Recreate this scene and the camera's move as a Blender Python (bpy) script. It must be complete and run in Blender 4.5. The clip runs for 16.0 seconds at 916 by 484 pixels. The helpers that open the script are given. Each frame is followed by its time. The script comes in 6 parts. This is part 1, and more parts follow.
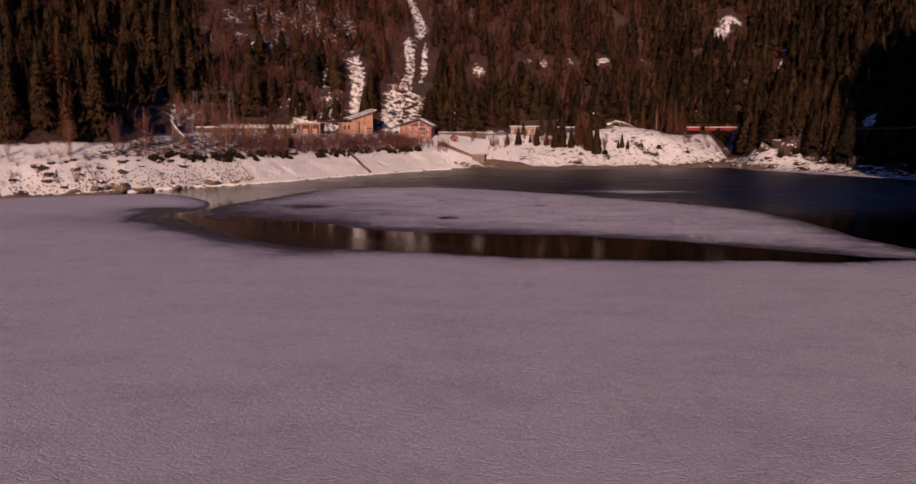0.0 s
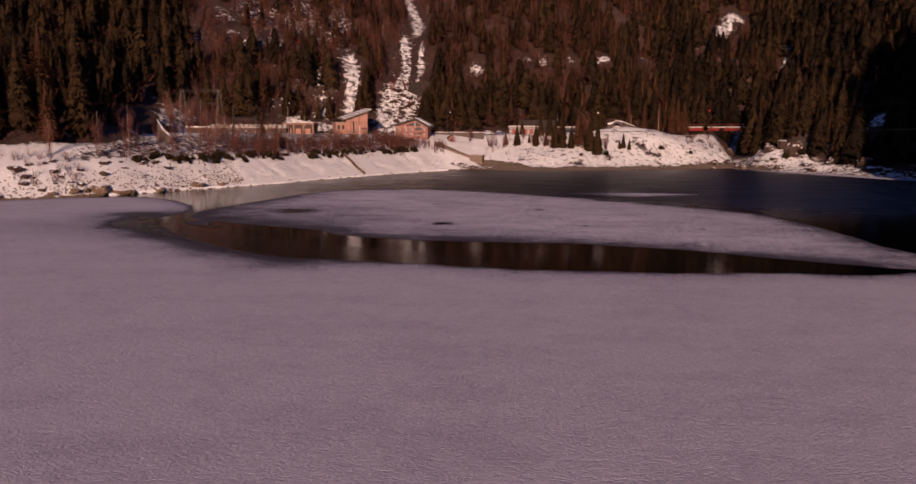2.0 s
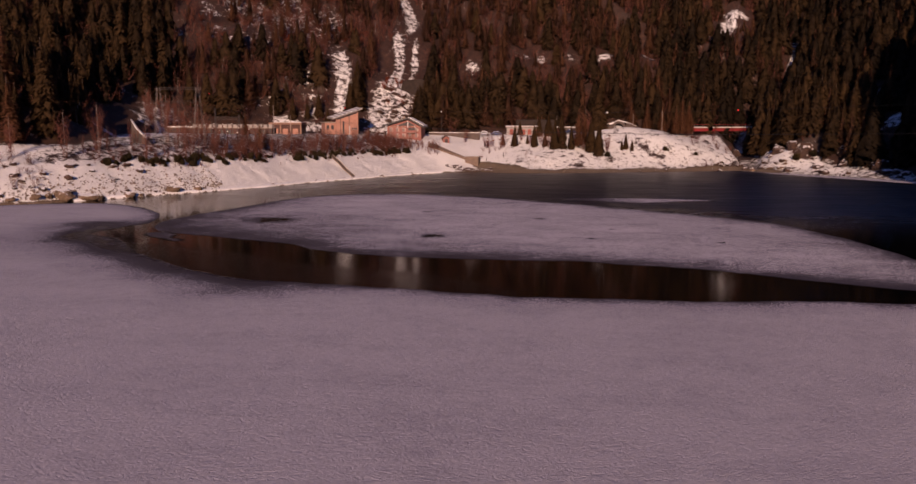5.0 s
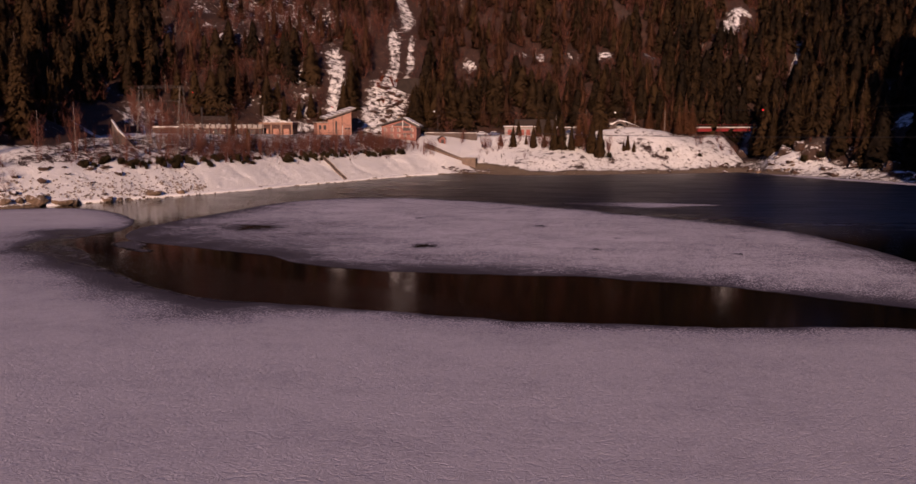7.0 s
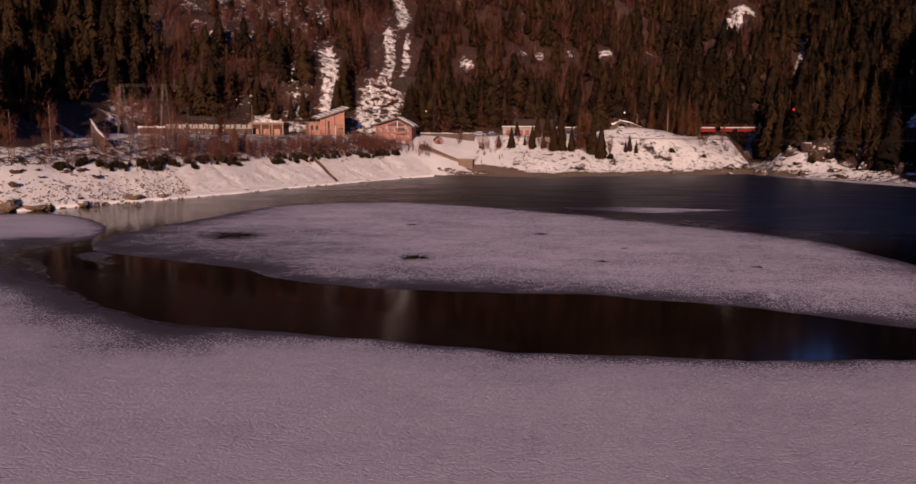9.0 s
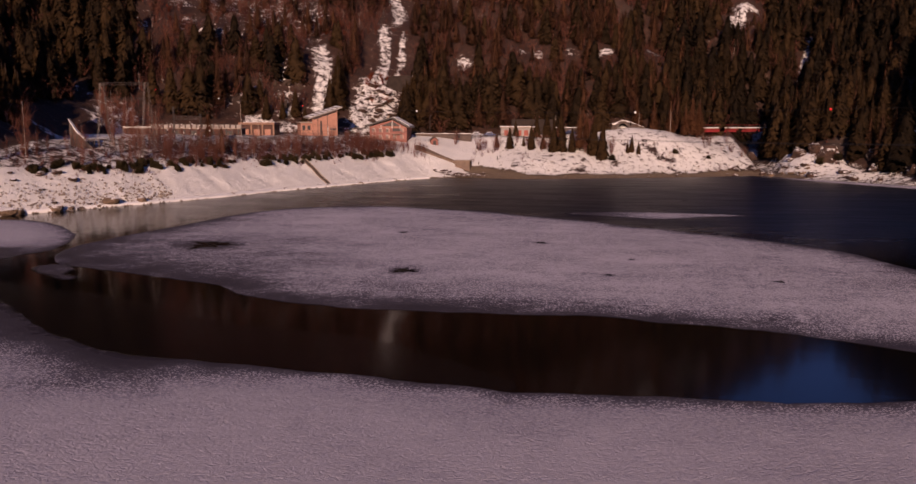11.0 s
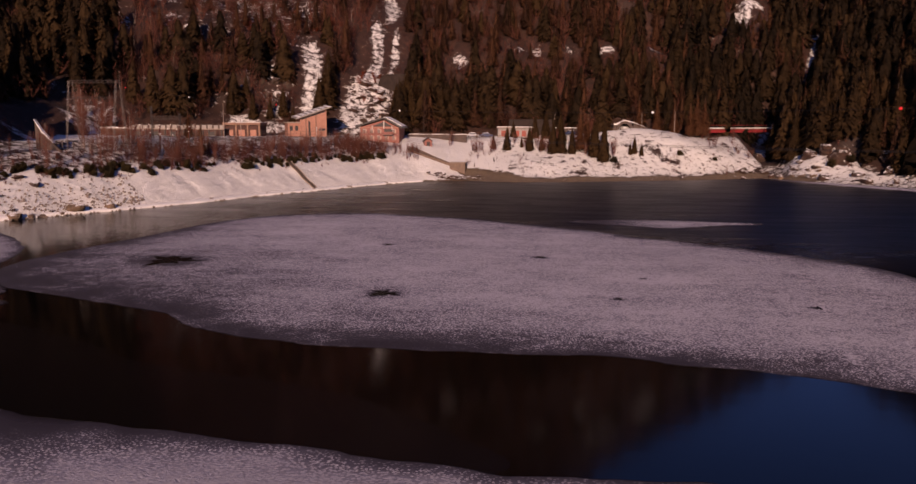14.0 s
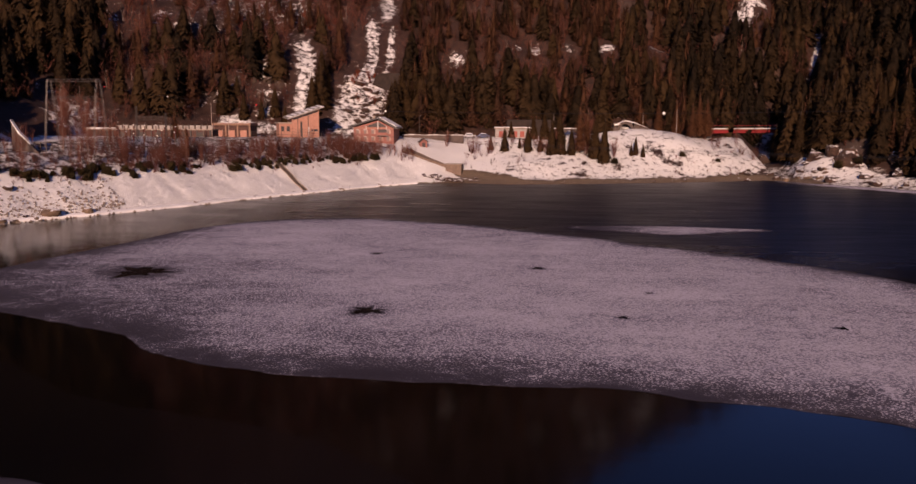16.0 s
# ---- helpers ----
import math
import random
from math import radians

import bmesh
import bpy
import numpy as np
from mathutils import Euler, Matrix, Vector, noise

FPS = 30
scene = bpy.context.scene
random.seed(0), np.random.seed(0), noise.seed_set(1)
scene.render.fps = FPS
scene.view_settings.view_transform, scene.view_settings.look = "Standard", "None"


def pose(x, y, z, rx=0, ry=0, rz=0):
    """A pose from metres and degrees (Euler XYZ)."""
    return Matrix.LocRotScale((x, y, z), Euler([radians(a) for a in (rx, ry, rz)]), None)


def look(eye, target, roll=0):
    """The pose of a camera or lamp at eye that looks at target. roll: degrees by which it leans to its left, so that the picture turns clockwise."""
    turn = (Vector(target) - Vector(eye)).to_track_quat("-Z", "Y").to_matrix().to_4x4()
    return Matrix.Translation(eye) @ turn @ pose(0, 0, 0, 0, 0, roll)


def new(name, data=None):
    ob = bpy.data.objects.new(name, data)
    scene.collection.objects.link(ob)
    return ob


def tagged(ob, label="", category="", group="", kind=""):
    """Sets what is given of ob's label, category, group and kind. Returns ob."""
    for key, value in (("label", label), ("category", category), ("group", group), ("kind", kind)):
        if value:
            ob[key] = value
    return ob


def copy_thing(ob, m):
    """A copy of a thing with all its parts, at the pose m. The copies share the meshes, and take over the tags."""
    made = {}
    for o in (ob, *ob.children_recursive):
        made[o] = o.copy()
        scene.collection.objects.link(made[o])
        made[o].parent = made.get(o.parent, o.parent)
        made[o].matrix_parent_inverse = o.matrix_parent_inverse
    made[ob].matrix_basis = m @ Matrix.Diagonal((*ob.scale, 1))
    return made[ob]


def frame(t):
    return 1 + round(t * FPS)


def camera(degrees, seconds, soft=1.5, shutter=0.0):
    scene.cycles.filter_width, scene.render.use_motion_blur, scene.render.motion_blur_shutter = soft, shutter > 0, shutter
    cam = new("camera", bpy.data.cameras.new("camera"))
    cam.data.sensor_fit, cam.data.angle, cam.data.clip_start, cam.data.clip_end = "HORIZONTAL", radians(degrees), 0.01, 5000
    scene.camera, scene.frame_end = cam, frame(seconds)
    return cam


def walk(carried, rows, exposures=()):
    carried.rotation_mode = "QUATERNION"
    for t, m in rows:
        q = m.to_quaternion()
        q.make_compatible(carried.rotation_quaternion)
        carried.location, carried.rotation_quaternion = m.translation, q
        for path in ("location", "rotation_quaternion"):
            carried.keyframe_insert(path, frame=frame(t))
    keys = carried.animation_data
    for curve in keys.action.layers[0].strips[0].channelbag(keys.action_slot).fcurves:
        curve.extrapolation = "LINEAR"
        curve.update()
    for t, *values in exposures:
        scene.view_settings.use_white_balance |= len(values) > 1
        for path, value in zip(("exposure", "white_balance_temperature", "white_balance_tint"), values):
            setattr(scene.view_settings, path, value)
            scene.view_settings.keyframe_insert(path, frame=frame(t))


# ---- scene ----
cam = camera(58.34, 16.0, soft=1.5)
PATH = [
    (0, (0.531, 0.010, 15.827), (-7.537, 98.662, 1.594), 0.117),
    (1, (0.433, 3.867, 15.846), (-7.544, 102.525, 1.594), 0.125),
    (2, (0.333, 8.066, 15.890), (-7.539, 106.728, 1.616), 0.135),
    (3, (0.235, 12.488, 15.952), (-7.525, 111.156, 1.653), 0.147),
    (4, (0.142, 17.040, 16.024), (-7.502, 115.713, 1.699), 0.160),
    (5, (0.056, 21.649, 16.102), (-7.472, 120.327, 1.750), 0.172),
    (6, (-0.020, 26.260, 16.180), (-7.435, 124.943, 1.802), 0.184),
    (7, (-0.083, 30.831, 16.256), (-7.389, 129.518, 1.853), 0.195),
    (8, (-0.131, 35.334, 16.327), (-7.334, 134.025, 1.900), 0.204),
    (9, (-0.160, 39.748, 16.391), (-7.267, 138.444, 1.943), 0.211),
    (10, (-0.167, 44.061, 16.450), (-7.188, 142.759, 1.983), 0.217),
    (11, (-0.150, 48.260, 16.503), (-7.091, 146.962, 2.020), 0.221),
    (12, (-0.107, 52.335, 16.554), (-6.975, 151.040, 2.057), 0.224),
    (13, (-0.033, 56.273, 16.605), (-6.835, 154.980, 2.096), 0.227),
    (14, (0.073, 60.053, 16.661), (-6.665, 158.764, 2.142), 0.229),
    (15, (0.215, 63.648, 16.726), (-6.462, 162.362, 2.199), 0.231),
    (16, (0.396, 67.019, 16.809), (-6.218, 165.735, 2.273), 0.235),
]
walk(cam, [(t, look(eye, target, roll)) for t, eye, target, roll in PATH],
     exposures=[(0.0, 0.0, 7200, 43), (14.2, 0.0, 7200, 43), (15.4, 0.10, 7200, 43), (16.0, 0.13, 7200, 43)])

# ---- world and sun ----
SUN_AZ, SUN_EL = radians(2), radians(16)          # low behind the camera
TO_SUN = Vector((-math.sin(SUN_AZ) * math.cos(SUN_EL), -math.cos(SUN_AZ) * math.cos(SUN_EL), math.sin(SUN_EL)))
world = bpy.data.worlds.new("world")
scene.world = world
world.use_nodes = True
wn = world.node_tree.nodes
sky = wn.new("ShaderNodeTexSky")
sky.sky_type, sky.sun_disc = "NISHITA", False
sky.altitude, sky.air_density, sky.dust_density, sky.ozone_density = 3000, 0.6, 0.1, 6.0
sky.sun_elevation, sky.sun_rotation = SUN_EL, math.atan2(TO_SUN.x, TO_SUN.y)
world.node_tree.links.new(sky.outputs[0], wn["Background"].inputs[0])
wn["Background"].inputs[1].default_value = 0.105
sun = new("sun", bpy.data.lights.new("sun", "SUN"))
sun.data.energy, sun.data.angle, sun.data.color = 4.5, radians(0.6), (1.0, 0.81, 0.555)
sun.matrix_world = look(TO_SUN * 600, (0, 0, 0))


# ---- material helpers ----
def material(name):
    m = bpy.data.materials.new(name)
    m.use_nodes = True
    n = m.node_tree.nodes
    return m, n, m.node_tree.links, n["Principled BSDF"]


def add(n, kind, **values):
    node = n.new(kind)
    for key, value in values.items():
        if key in node.inputs:
            node.inputs[key].default_value = value
    return node


def coords(n, l, scale=(1, 1, 1), world_space=True):
    geo = n.new("ShaderNodeNewGeometry")
    mapping = n.new("ShaderNodeMapping")
    mapping.inputs["Scale"].default_value = scale
    l.new(geo.outputs["Position"], mapping.inputs["Vector"])
    return mapping.outputs[0]


def noise_tex(n, l, vec, scale, detail=4.0, rough=0.55):
    t = add(n, "ShaderNodeTexNoise", Scale=scale, Detail=detail, Roughness=rough)
    l.new(vec, t.inputs["Vector"])
    return t.outputs["Fac"]


def ramp(n, l, fac, stops):
    r = n.new("ShaderNodeValToRGB")
    e = r.color_ramp.elements
    while len(e) < len(stops):
        e.new(0.5)
    for el, (p, c) in zip(e, stops):
        el.position, el.color = p, (*c, 1) if len(c) == 3 else c
    l.new(fac, r.inputs[0])
    return r.outputs[0]


def mix(n, l, fac, a, b, kind="MIX"):
    m = n.new("ShaderNodeMix")
    m.data_type, m.blend_type = "RGBA", kind
    for sock, value in ((m.inputs[0], fac), (m.inputs[6], a), (m.inputs[7], b)):
        if isinstance(value, bpy.types.NodeSocket):
            l.new(value, sock)
        elif isinstance(value, (int, float)):
            sock.default_value = value
        else:
            sock.default_value = (*value, 1)
    return m.outputs[2]


def calc(n, l, op, a, b=0.0, c=0.0, clamp=False):
    m = n.new("ShaderNodeMath")
    m.operation, m.use_clamp = op, clamp
    for sock, value in zip(m.inputs, (a, b, c)):
        if isinstance(value, bpy.types.NodeSocket):
            l.new(value, sock)
        else:
            sock.default_value = value
    return m.outputs[0]


def attribute(n, name):
    a = n.new("ShaderNodeAttribute")
    a.attribute_name = name
    return a.outputs["Fac"]


def bump(n, l, bsdf, height, strength=0.5, distance=0.1):
    b = add(n, "ShaderNodeBump", Strength=strength, Distance=distance)
    l.new(height, b.inputs["Height"])
    l.new(b.outputs[0], bsdf.inputs["Normal"])


def plain(name, colour, rough=0.7, metal=0.0, vary=0.25, scale=3.0, relief=0.2):
    """A solid colour with grain and slow staining, by Object Info's Random too."""
    m, n, l, p = material(name)
    v = coords(n, l)
    a, b = noise_tex(n, l, v, scale), noise_tex(n, l, v, scale * 9)
    both = calc(n, l, "ADD", calc(n, l, "MULTIPLY", a, 0.7), calc(n, l, "MULTIPLY", b, 0.3))
    dark, light = [c * (1 - vary) for c in colour], [min(1, c * (1 + vary)) for c in colour]
    l.new(ramp(n, l, both, [(0.3, dark), (0.7, light)]), p.inputs["Base Color"])
    p.inputs["Roughness"].default_value, p.inputs["Metallic"].default_value = rough, metal
    if relief:
        bump(n, l, p, b, relief, 0.03)
    return m


# ---- the lie of the land ----
SHORE = [(-420, -420), (-300, -60), (-190, 85), (-140, 138), (-110, 165), (-95, 177), (-84, 191), (-75, 205),
         (-66, 220), (-57, 239), (-46, 257), (-35, 276), (-25, 289), (-14, 292), (-1, 288), (13, 291),
         (30, 296), (54, 304), (75, 315), (82, 304), (92, 293), (104, 276), (118, 256), (128, 235),
         (114, 200), (92, 160), (68, 116), (52, 82), (46, 40), (52, -80), (84, -420)]
FOOT = [(-460, -420), (-340, -60), (-220, 100), (-165, 152), (-137, 176), (-117, 194), (-106, 208), (-105, 222), (-113, 240), (-121, 264), (-112, 294), (-84, 314),
        (-52, 325), (-20, 338), (20, 348), (52, 348), (76, 362), (90, 330), (99, 310), (108, 294),
        (121, 266), (131, 239), (118, 198), (95, 157), (71, 113), (54, 80), (48, 40), (55, -80), (88, -420)]
VALLEY = [(78, 308, -0.6), (84, 340, 3), (93, 386, 8), (115, 402, 25), (127, 431, 42), (138, 457, 56), (175, 550, 95), (250, 690, 165), (370, 900, 260), (520, 1200, 380)]


def to_line(x, y, line):
    """The distance to a line of points and, where they have one, the height of the nearest place on it."""
    best, high = np.full(np.shape(x), 1e9), np.zeros(np.shape(x))
    for a, b in zip(line, line[1:]):
        ax, ay, bx, by = a[0], a[1], b[0], b[1]
        s = np.clip(((x - ax) * (bx - ax) + (y - ay) * (by - ay)) / ((bx - ax) ** 2 + (by - ay) ** 2), 0, 1)
        d = np.hypot(x - ax - s * (bx - ax), y - ay - s * (by - ay))
        if len(a) > 2:
            high = np.where(d < best, a[2] + s * (b[2] - a[2]), high)
        best = np.minimum(best, d)
    return best, high


def inside(x, y, ring):
    odd = np.zeros(np.shape(x), bool)
    for (ax, ay), (bx, by) in zip(ring, ring[1:] + ring[:1]):
        hit = ((ay > y) != (by > y)) & (x < ax + (y - ay) / (by - ay if by != ay else 1e-9) * (bx - ax))
        odd ^= hit
    return odd


def hashed(ix, iy, seed):
    h = (ix.astype(np.int64) * 374761393 + iy.astype(np.int64) * 668265263 + seed * 974634541) & 0xFFFFFFFF
    h = ((h ^ (h >> 13)) * 1274126177) & 0xFFFFFFFF
    return ((h ^ (h >> 16)) & 0xFFFF) / 65535.0


def value_noise(x, y, size, seed=0, octaves=4):
    total, amp, norm = 0, 1.0, 0
    for o in range(octaves):
        u, v = np.asarray(x) / size * 2 ** o + 17.3 * o, np.asarray(y) / size * 2 ** o + 9.1 * o
        iu, iv = np.floor(u), np.floor(v)
        fu, fv = u - iu, v - iv
        fu, fv = fu * fu * (3 - 2 * fu), fv * fv * (3 - 2 * fv)
        a, b = hashed(iu, iv, seed + o), hashed(iu + 1, iv, seed + o)
        c, d = hashed(iu, iv + 1, seed + o), hashed(iu + 1, iv + 1, seed + o)
        total = total + amp * ((a * (1 - fu) + b * fu) * (1 - fv) + (c * (1 - fu) + d * fu) * fv)
        norm, amp = norm + amp, amp * 0.5
    return total / norm


def step(a, b, v):
    s = np.clip((v - a) / (b - a), 0, 1)
    return s * s * (3 - 2 * s)


def ground_height(x, y):
    """The height of the ground, and how far a place lies up the mountain from its foot (negative: on the low land)."""
    x, y = np.asarray(x, float), np.asarray(y, float)
    d, _ = to_line(x, y, SHORE)
    d = np.where(inside(x, y, SHORE), -d, d)
    m, _ = to_line(x, y, FOOT)
    m = np.where(inside(x, y, FOOT), -m, m)
    left = 1 - step(-32, -12, x)                                    # the steep embankment against the flat far shore
    bank = np.interp(d, [-40, 0, 1.0, 11.5, 22, 34, 80], [-9, -0.15, 0.7, 6.6, 10.2, 12.0, 12.6])
    beach = np.interp(d, [-40, 0, 7, 14, 26, 34, 60], [-9, -0.1, 1.4, 4.5, 8.4, 11.4, 12.4])
    east = step(88, 100, x)
    beach = beach * (1 - east) + east * np.interp(d, [-40, 0, 6, 12, 30], [-9, -0.1, 0.9, 2.6, 8])
    h = left * bank + (1 - left) * beach
    rough = np.clip(d, 0, 6) / 6
    h = h + rough * ((value_noise(x, y, 9, 3) - 0.5) * 1.1 + (value_noise(x, y, 3.4, 6, 2) - 0.5) * 0.45 * step(-14, 0, x)) * (1 - 0.75 * left * (x > -78))
    along = 0.47 * x + 0.88 * y
    h = h + left * step(1, 4, d) * (1 - step(10, 13, d)) * ((value_noise(along, d * 0.15, 2.6, 57, 3) - 0.5) * 0.75 + (value_noise(x, y, 2.4, 58, 3) - 0.5) * 0.6)   # runnels down the embankment
    h = h + 4.4 * np.exp(-(((x - 47) / 21) ** 2 + ((y - 330) / 13) ** 2))              # the knoll over the shore
    h = h + rough * 6.5 * np.exp(-(((x - 101) / 9) ** 2 + ((y - 318) / 9) ** 2))       # the crag beyond the stream
    up = np.clip(m, 0, None)
    wall = step(102, 114, x) * (1 - step(195, 235, y))                 # an unseen steep spur beside the near lake, raised to shade the right shore
    rise = 0.62 * np.minimum(up, 150) + 0.88 * np.clip(up - 150, 0, None) + wall * 4.5 * np.minimum(up, 12)
    rise = rise + step(5, 60, up) * (value_noise(x, y, 70, 11, 5) - 0.5) * np.minimum(26 + up * 0.1, 90)
    rise = rise + step(2, 14, up) * (value_noise(x, y, 14, 23, 3) - 0.5) * 5
    away = np.hypot(x - 15, y - 105)
    turn = np.where(y > 106, (x - 15) / np.maximum(y - 105, 1), 9.0)
    crest = np.interp(turn, [-0.4, 0.0, 0.10, 0.19, 0.26, 0.35, 0.385, 0.43, 0.51, 0.75], [0.68, 0.56, 0.43, 0.365, 0.32, 0.255, 0.235, 0.255, 0.295, 0.5])
    crest = crest * np.minimum(away, 720) * 0.94 + 26 * (value_noise(x, y, 60, 5, 3) - 0.5)
    top = np.where(y < 240, 22 + 100 * step(-60, 20, y) * step(98, 122, x) + 400 * step(110, 240, y), crest)
    rise = np.where(rise > top, top + (rise - top) * 0.02, rise)
    rise = rise * (1 - 0.8 * step(0.69, 0.80, -x / np.maximum(y, 1)) * (y > 0))
    h = h + rise
    w, floor = to_line(x, y, VALLEY)
    cut = floor + np.clip(w - 2.5, 0, None) * np.where(y < 420, 1.05, 0.72) + (value_noise(x, y, 11, 41, 3) - 0.5) * 2.5
    h = np.where((d > 0) & (w < 700), np.minimum(h, np.maximum(cut, -0.4)), h)
    return h, m, d


# ---- materials ----
def ground_material():
    """Snow over brown turf and grey rock; the attribute 'snow' tells how much of it lies."""
    m, n, l, p = material("snowy_ground")
    v = coords(n, l)
    big, mid, fine = noise_tex(n, l, v, 0.05, 5), noise_tex(n, l, v, 0.55, 5, 0.65), noise_tex(n, l, v, 4.0, 4, 0.7)
    turf = ramp(n, l, mid, [(0.25, (0.013, 0.006, 0.004)), (0.5, (0.038, 0.015, 0.009)), (0.75, (0.075, 0.033, 0.020))])
    rock = ramp(n, l, fine, [(0.3, (0.018, 0.011, 0.009)), (0.7, (0.080, 0.050, 0.038))])
    geo = n.new("ShaderNodeNewGeometry")
    sep = n.new("ShaderNodeSeparateXYZ")
    l.new(geo.outputs["Normal"], sep.inputs[0])
    craggy = calc(n, l, "ADD", calc(n, l, "MULTIPLY", big, 1.0), calc(n, l, "MULTIPLY", sep.outputs["Z"], -0.5))
    bare = mix(n, l, ramp(n, l, craggy, [(0.24, (0, 0, 0)), (0.38, (1, 1, 1))]), turf, rock)
    flat = mix(n, l, ramp(n, l, big, [(0.35, (0, 0, 0)), (0.65, (1, 1, 1))]), (0.71, 0.71, 0.71), (0.81, 0.805, 0.79))
    lie = calc(n, l, "ADD", attribute(n, "snow"), calc(n, l, "MULTIPLY", calc(n, l, "SUBTRACT", mid, 0.5), 1.5))
    lie = calc(n, l, "ADD", lie, calc(n, l, "MULTIPLY", calc(n, l, "SUBTRACT", fine, 0.5), 1.1))
    cover = ramp(n, l, lie, [(0.47, (0, 0, 0)), (0.55, (1, 1, 1))])
    stony = mix(n, l, ramp(n, l, fine, [(0.35, (0, 0, 0)), (0.6, (1, 1, 1))]), (0.05, 0.036, 0.025), (0.24, 0.17, 0.11))
    bare = mix(n, l, attribute(n, "stone"), bare, stony)
    l.new(mix(n, l, cover, bare, flat), p.inputs["Base Color"])
    p.inputs["Roughness"].default_value = 0.75
    height = calc(n, l, "ADD", calc(n, l, "MULTIPLY", mid, 0.8), calc(n, l, "MULTIPLY", fine, 0.35))
    bump(n, l, p, height, 0.7, 0.8)
    return m


def water_material():
    m, n, l, p = material("lake_water")
    # ruffled water gets a bluer base that stands in for reflected sky
    l.new(mix(n, l, attribute(n, "breeze"), (0.0014, 0.0015, 0.0019), (0.0025, 0.0045, 0.011)), p.inputs["Base Color"])
    p.inputs["IOR"].default_value = 1.29
    v = coords(n, l, (0.35, 1.0, 1.0))
    wave = calc(n, l, "ADD", noise_tex(n, l, v, 0.8, 2), calc(n, l, "MULTIPLY", noise_tex(n, l, v, 3.0, 2), 0.4))
    stir = calc(n, l, "ADD", 0.012, calc(n, l, "MULTIPLY", attribute(n, "breeze"), 0.6))
    bump(n, l, p, calc(n, l, "MULTIPLY", wave, stir), 1.0, 0.25)
    gusts = noise_tex(n, l, coords(n, l, (0.05, 0.22, 1.0)), 1.0, 5, 0.7)
    stirred = calc(n, l, "MULTIPLY", attribute(n, "breeze"), calc(n, l, "MULTIPLY", gusts, 0.52))
    l.new(calc(n, l, "ADD", 0.09, stirred), p.inputs["Roughness"])
    return m


def ice_material(name, tufts, whole):
    """Grey lake ice under hoar: the attribute 'rime' tells how thick the hoar lies; tufts: how single tufts show where it is thin and where thick."""
    m, n, l, p = material(name)
    v = coords(n, l)
    wide = noise_tex(n, l, v, 0.045, 5, 0.6)
    streaks = noise_tex(n, l, coords(n, l, (0.45, 1.0, 1.0)), 0.16, 5, 0.65)
    flakes = add(n, "ShaderNodeTexVoronoi", Scale=6.3, Randomness=1.0)
    l.new(coords(n, l, (0.75, 1.0, 1.0)), flakes.inputs["Vector"])
    grit = noise_tex(n, l, v, 6.0, 3, 0.7)
    lie = calc(n, l, "ADD", attribute(n, "rime"), calc(n, l, "MULTIPLY", calc(n, l, "SUBTRACT", wide, 0.5), 0.55 * whole / 0.75))
    lie = calc(n, l, "ADD", lie, calc(n, l, "MULTIPLY", calc(n, l, "SUBTRACT", streaks, 0.5), 0.4 * whole / 0.75))
    patches = noise_tex(n, l, coords(n, l, (0.6, 0.9, 1.0)), 0.2, 5, 0.65)
    lie = calc(n, l, "ADD", lie, calc(n, l, "MULTIPLY", calc(n, l, "SUBTRACT", patches, 0.5), 0.85 * whole / 0.75))
    lie = calc(n, l, "ADD", lie, calc(n, l, "MULTIPLY", calc(n, l, "SUBTRACT", noise_tex(n, l, v, 0.8, 4, 0.7), 0.5), whole))
    lie = calc(n, l, "MINIMUM", lie, calc(n, l, "ADD", calc(n, l, "MULTIPLY", attribute(n, "rime"), 1.5), 0.42))
    lie = calc(n, l, "MAXIMUM", lie, calc(n, l, "MULTIPLY", calc(n, l, "MINIMUM", attribute(n, "rime"), 0.3), 0.8))
    # thin ice is coloured bluer in place of the sky it would reflect
    tone = ramp(n, l, lie, [(0.0, (0.010, 0.008, 0.009)), (0.07, (0.042, 0.038, 0.052)), (0.2, (0.060, 0.055, 0.073)), (0.45, (0.126, 0.119, 0.156)), (0.72, (0.26, 0.25, 0.31)), (1.0, (0.41, 0.392, 0.456))])
    # hoar stands in single white tufts, thick where it lies well
    size = calc(n, l, "ADD", 0.24, calc(n, l, "MULTIPLY", calc(n, l, "ADD", lie, calc(n, l, "MULTIPLY", calc(n, l, "SUBTRACT", grit, 0.5), 0.8)), 0.42))
    tuft = ramp(n, l, calc(n, l, "SUBTRACT", size, flakes.outputs["Distance"]), [(0.0, (0, 0, 0)), (0.10, (1, 1, 1))])
    show = calc(n, l, "MULTIPLY", ramp(n, l, lie, [(0.12, (0, 0, 0)), (0.42, (tufts[0],) * 3), (0.9, (tufts[1],) * 3)]), tuft)
    tone = mix(n, l, show, tone, (0.75, 0.715, 0.80))
    l.new(tone, p.inputs["Base Color"])
    l.new(ramp(n, l, lie, [(0.0, (0.15, 0.15, 0.15)), (0.3, (0.65, 0.65, 0.65))]), p.inputs["Roughness"])
    p.inputs["IOR"].default_value = 1.04
    bent = coords(n, l, (0.6, 1.0, 1.0))
    wrinkle = add(n, "ShaderNodeTexNoise", Scale=2.3, Detail=3.0, Roughness=0.6, Distortion=1.2)
    l.new(bent, wrinkle.inputs["Vector"])
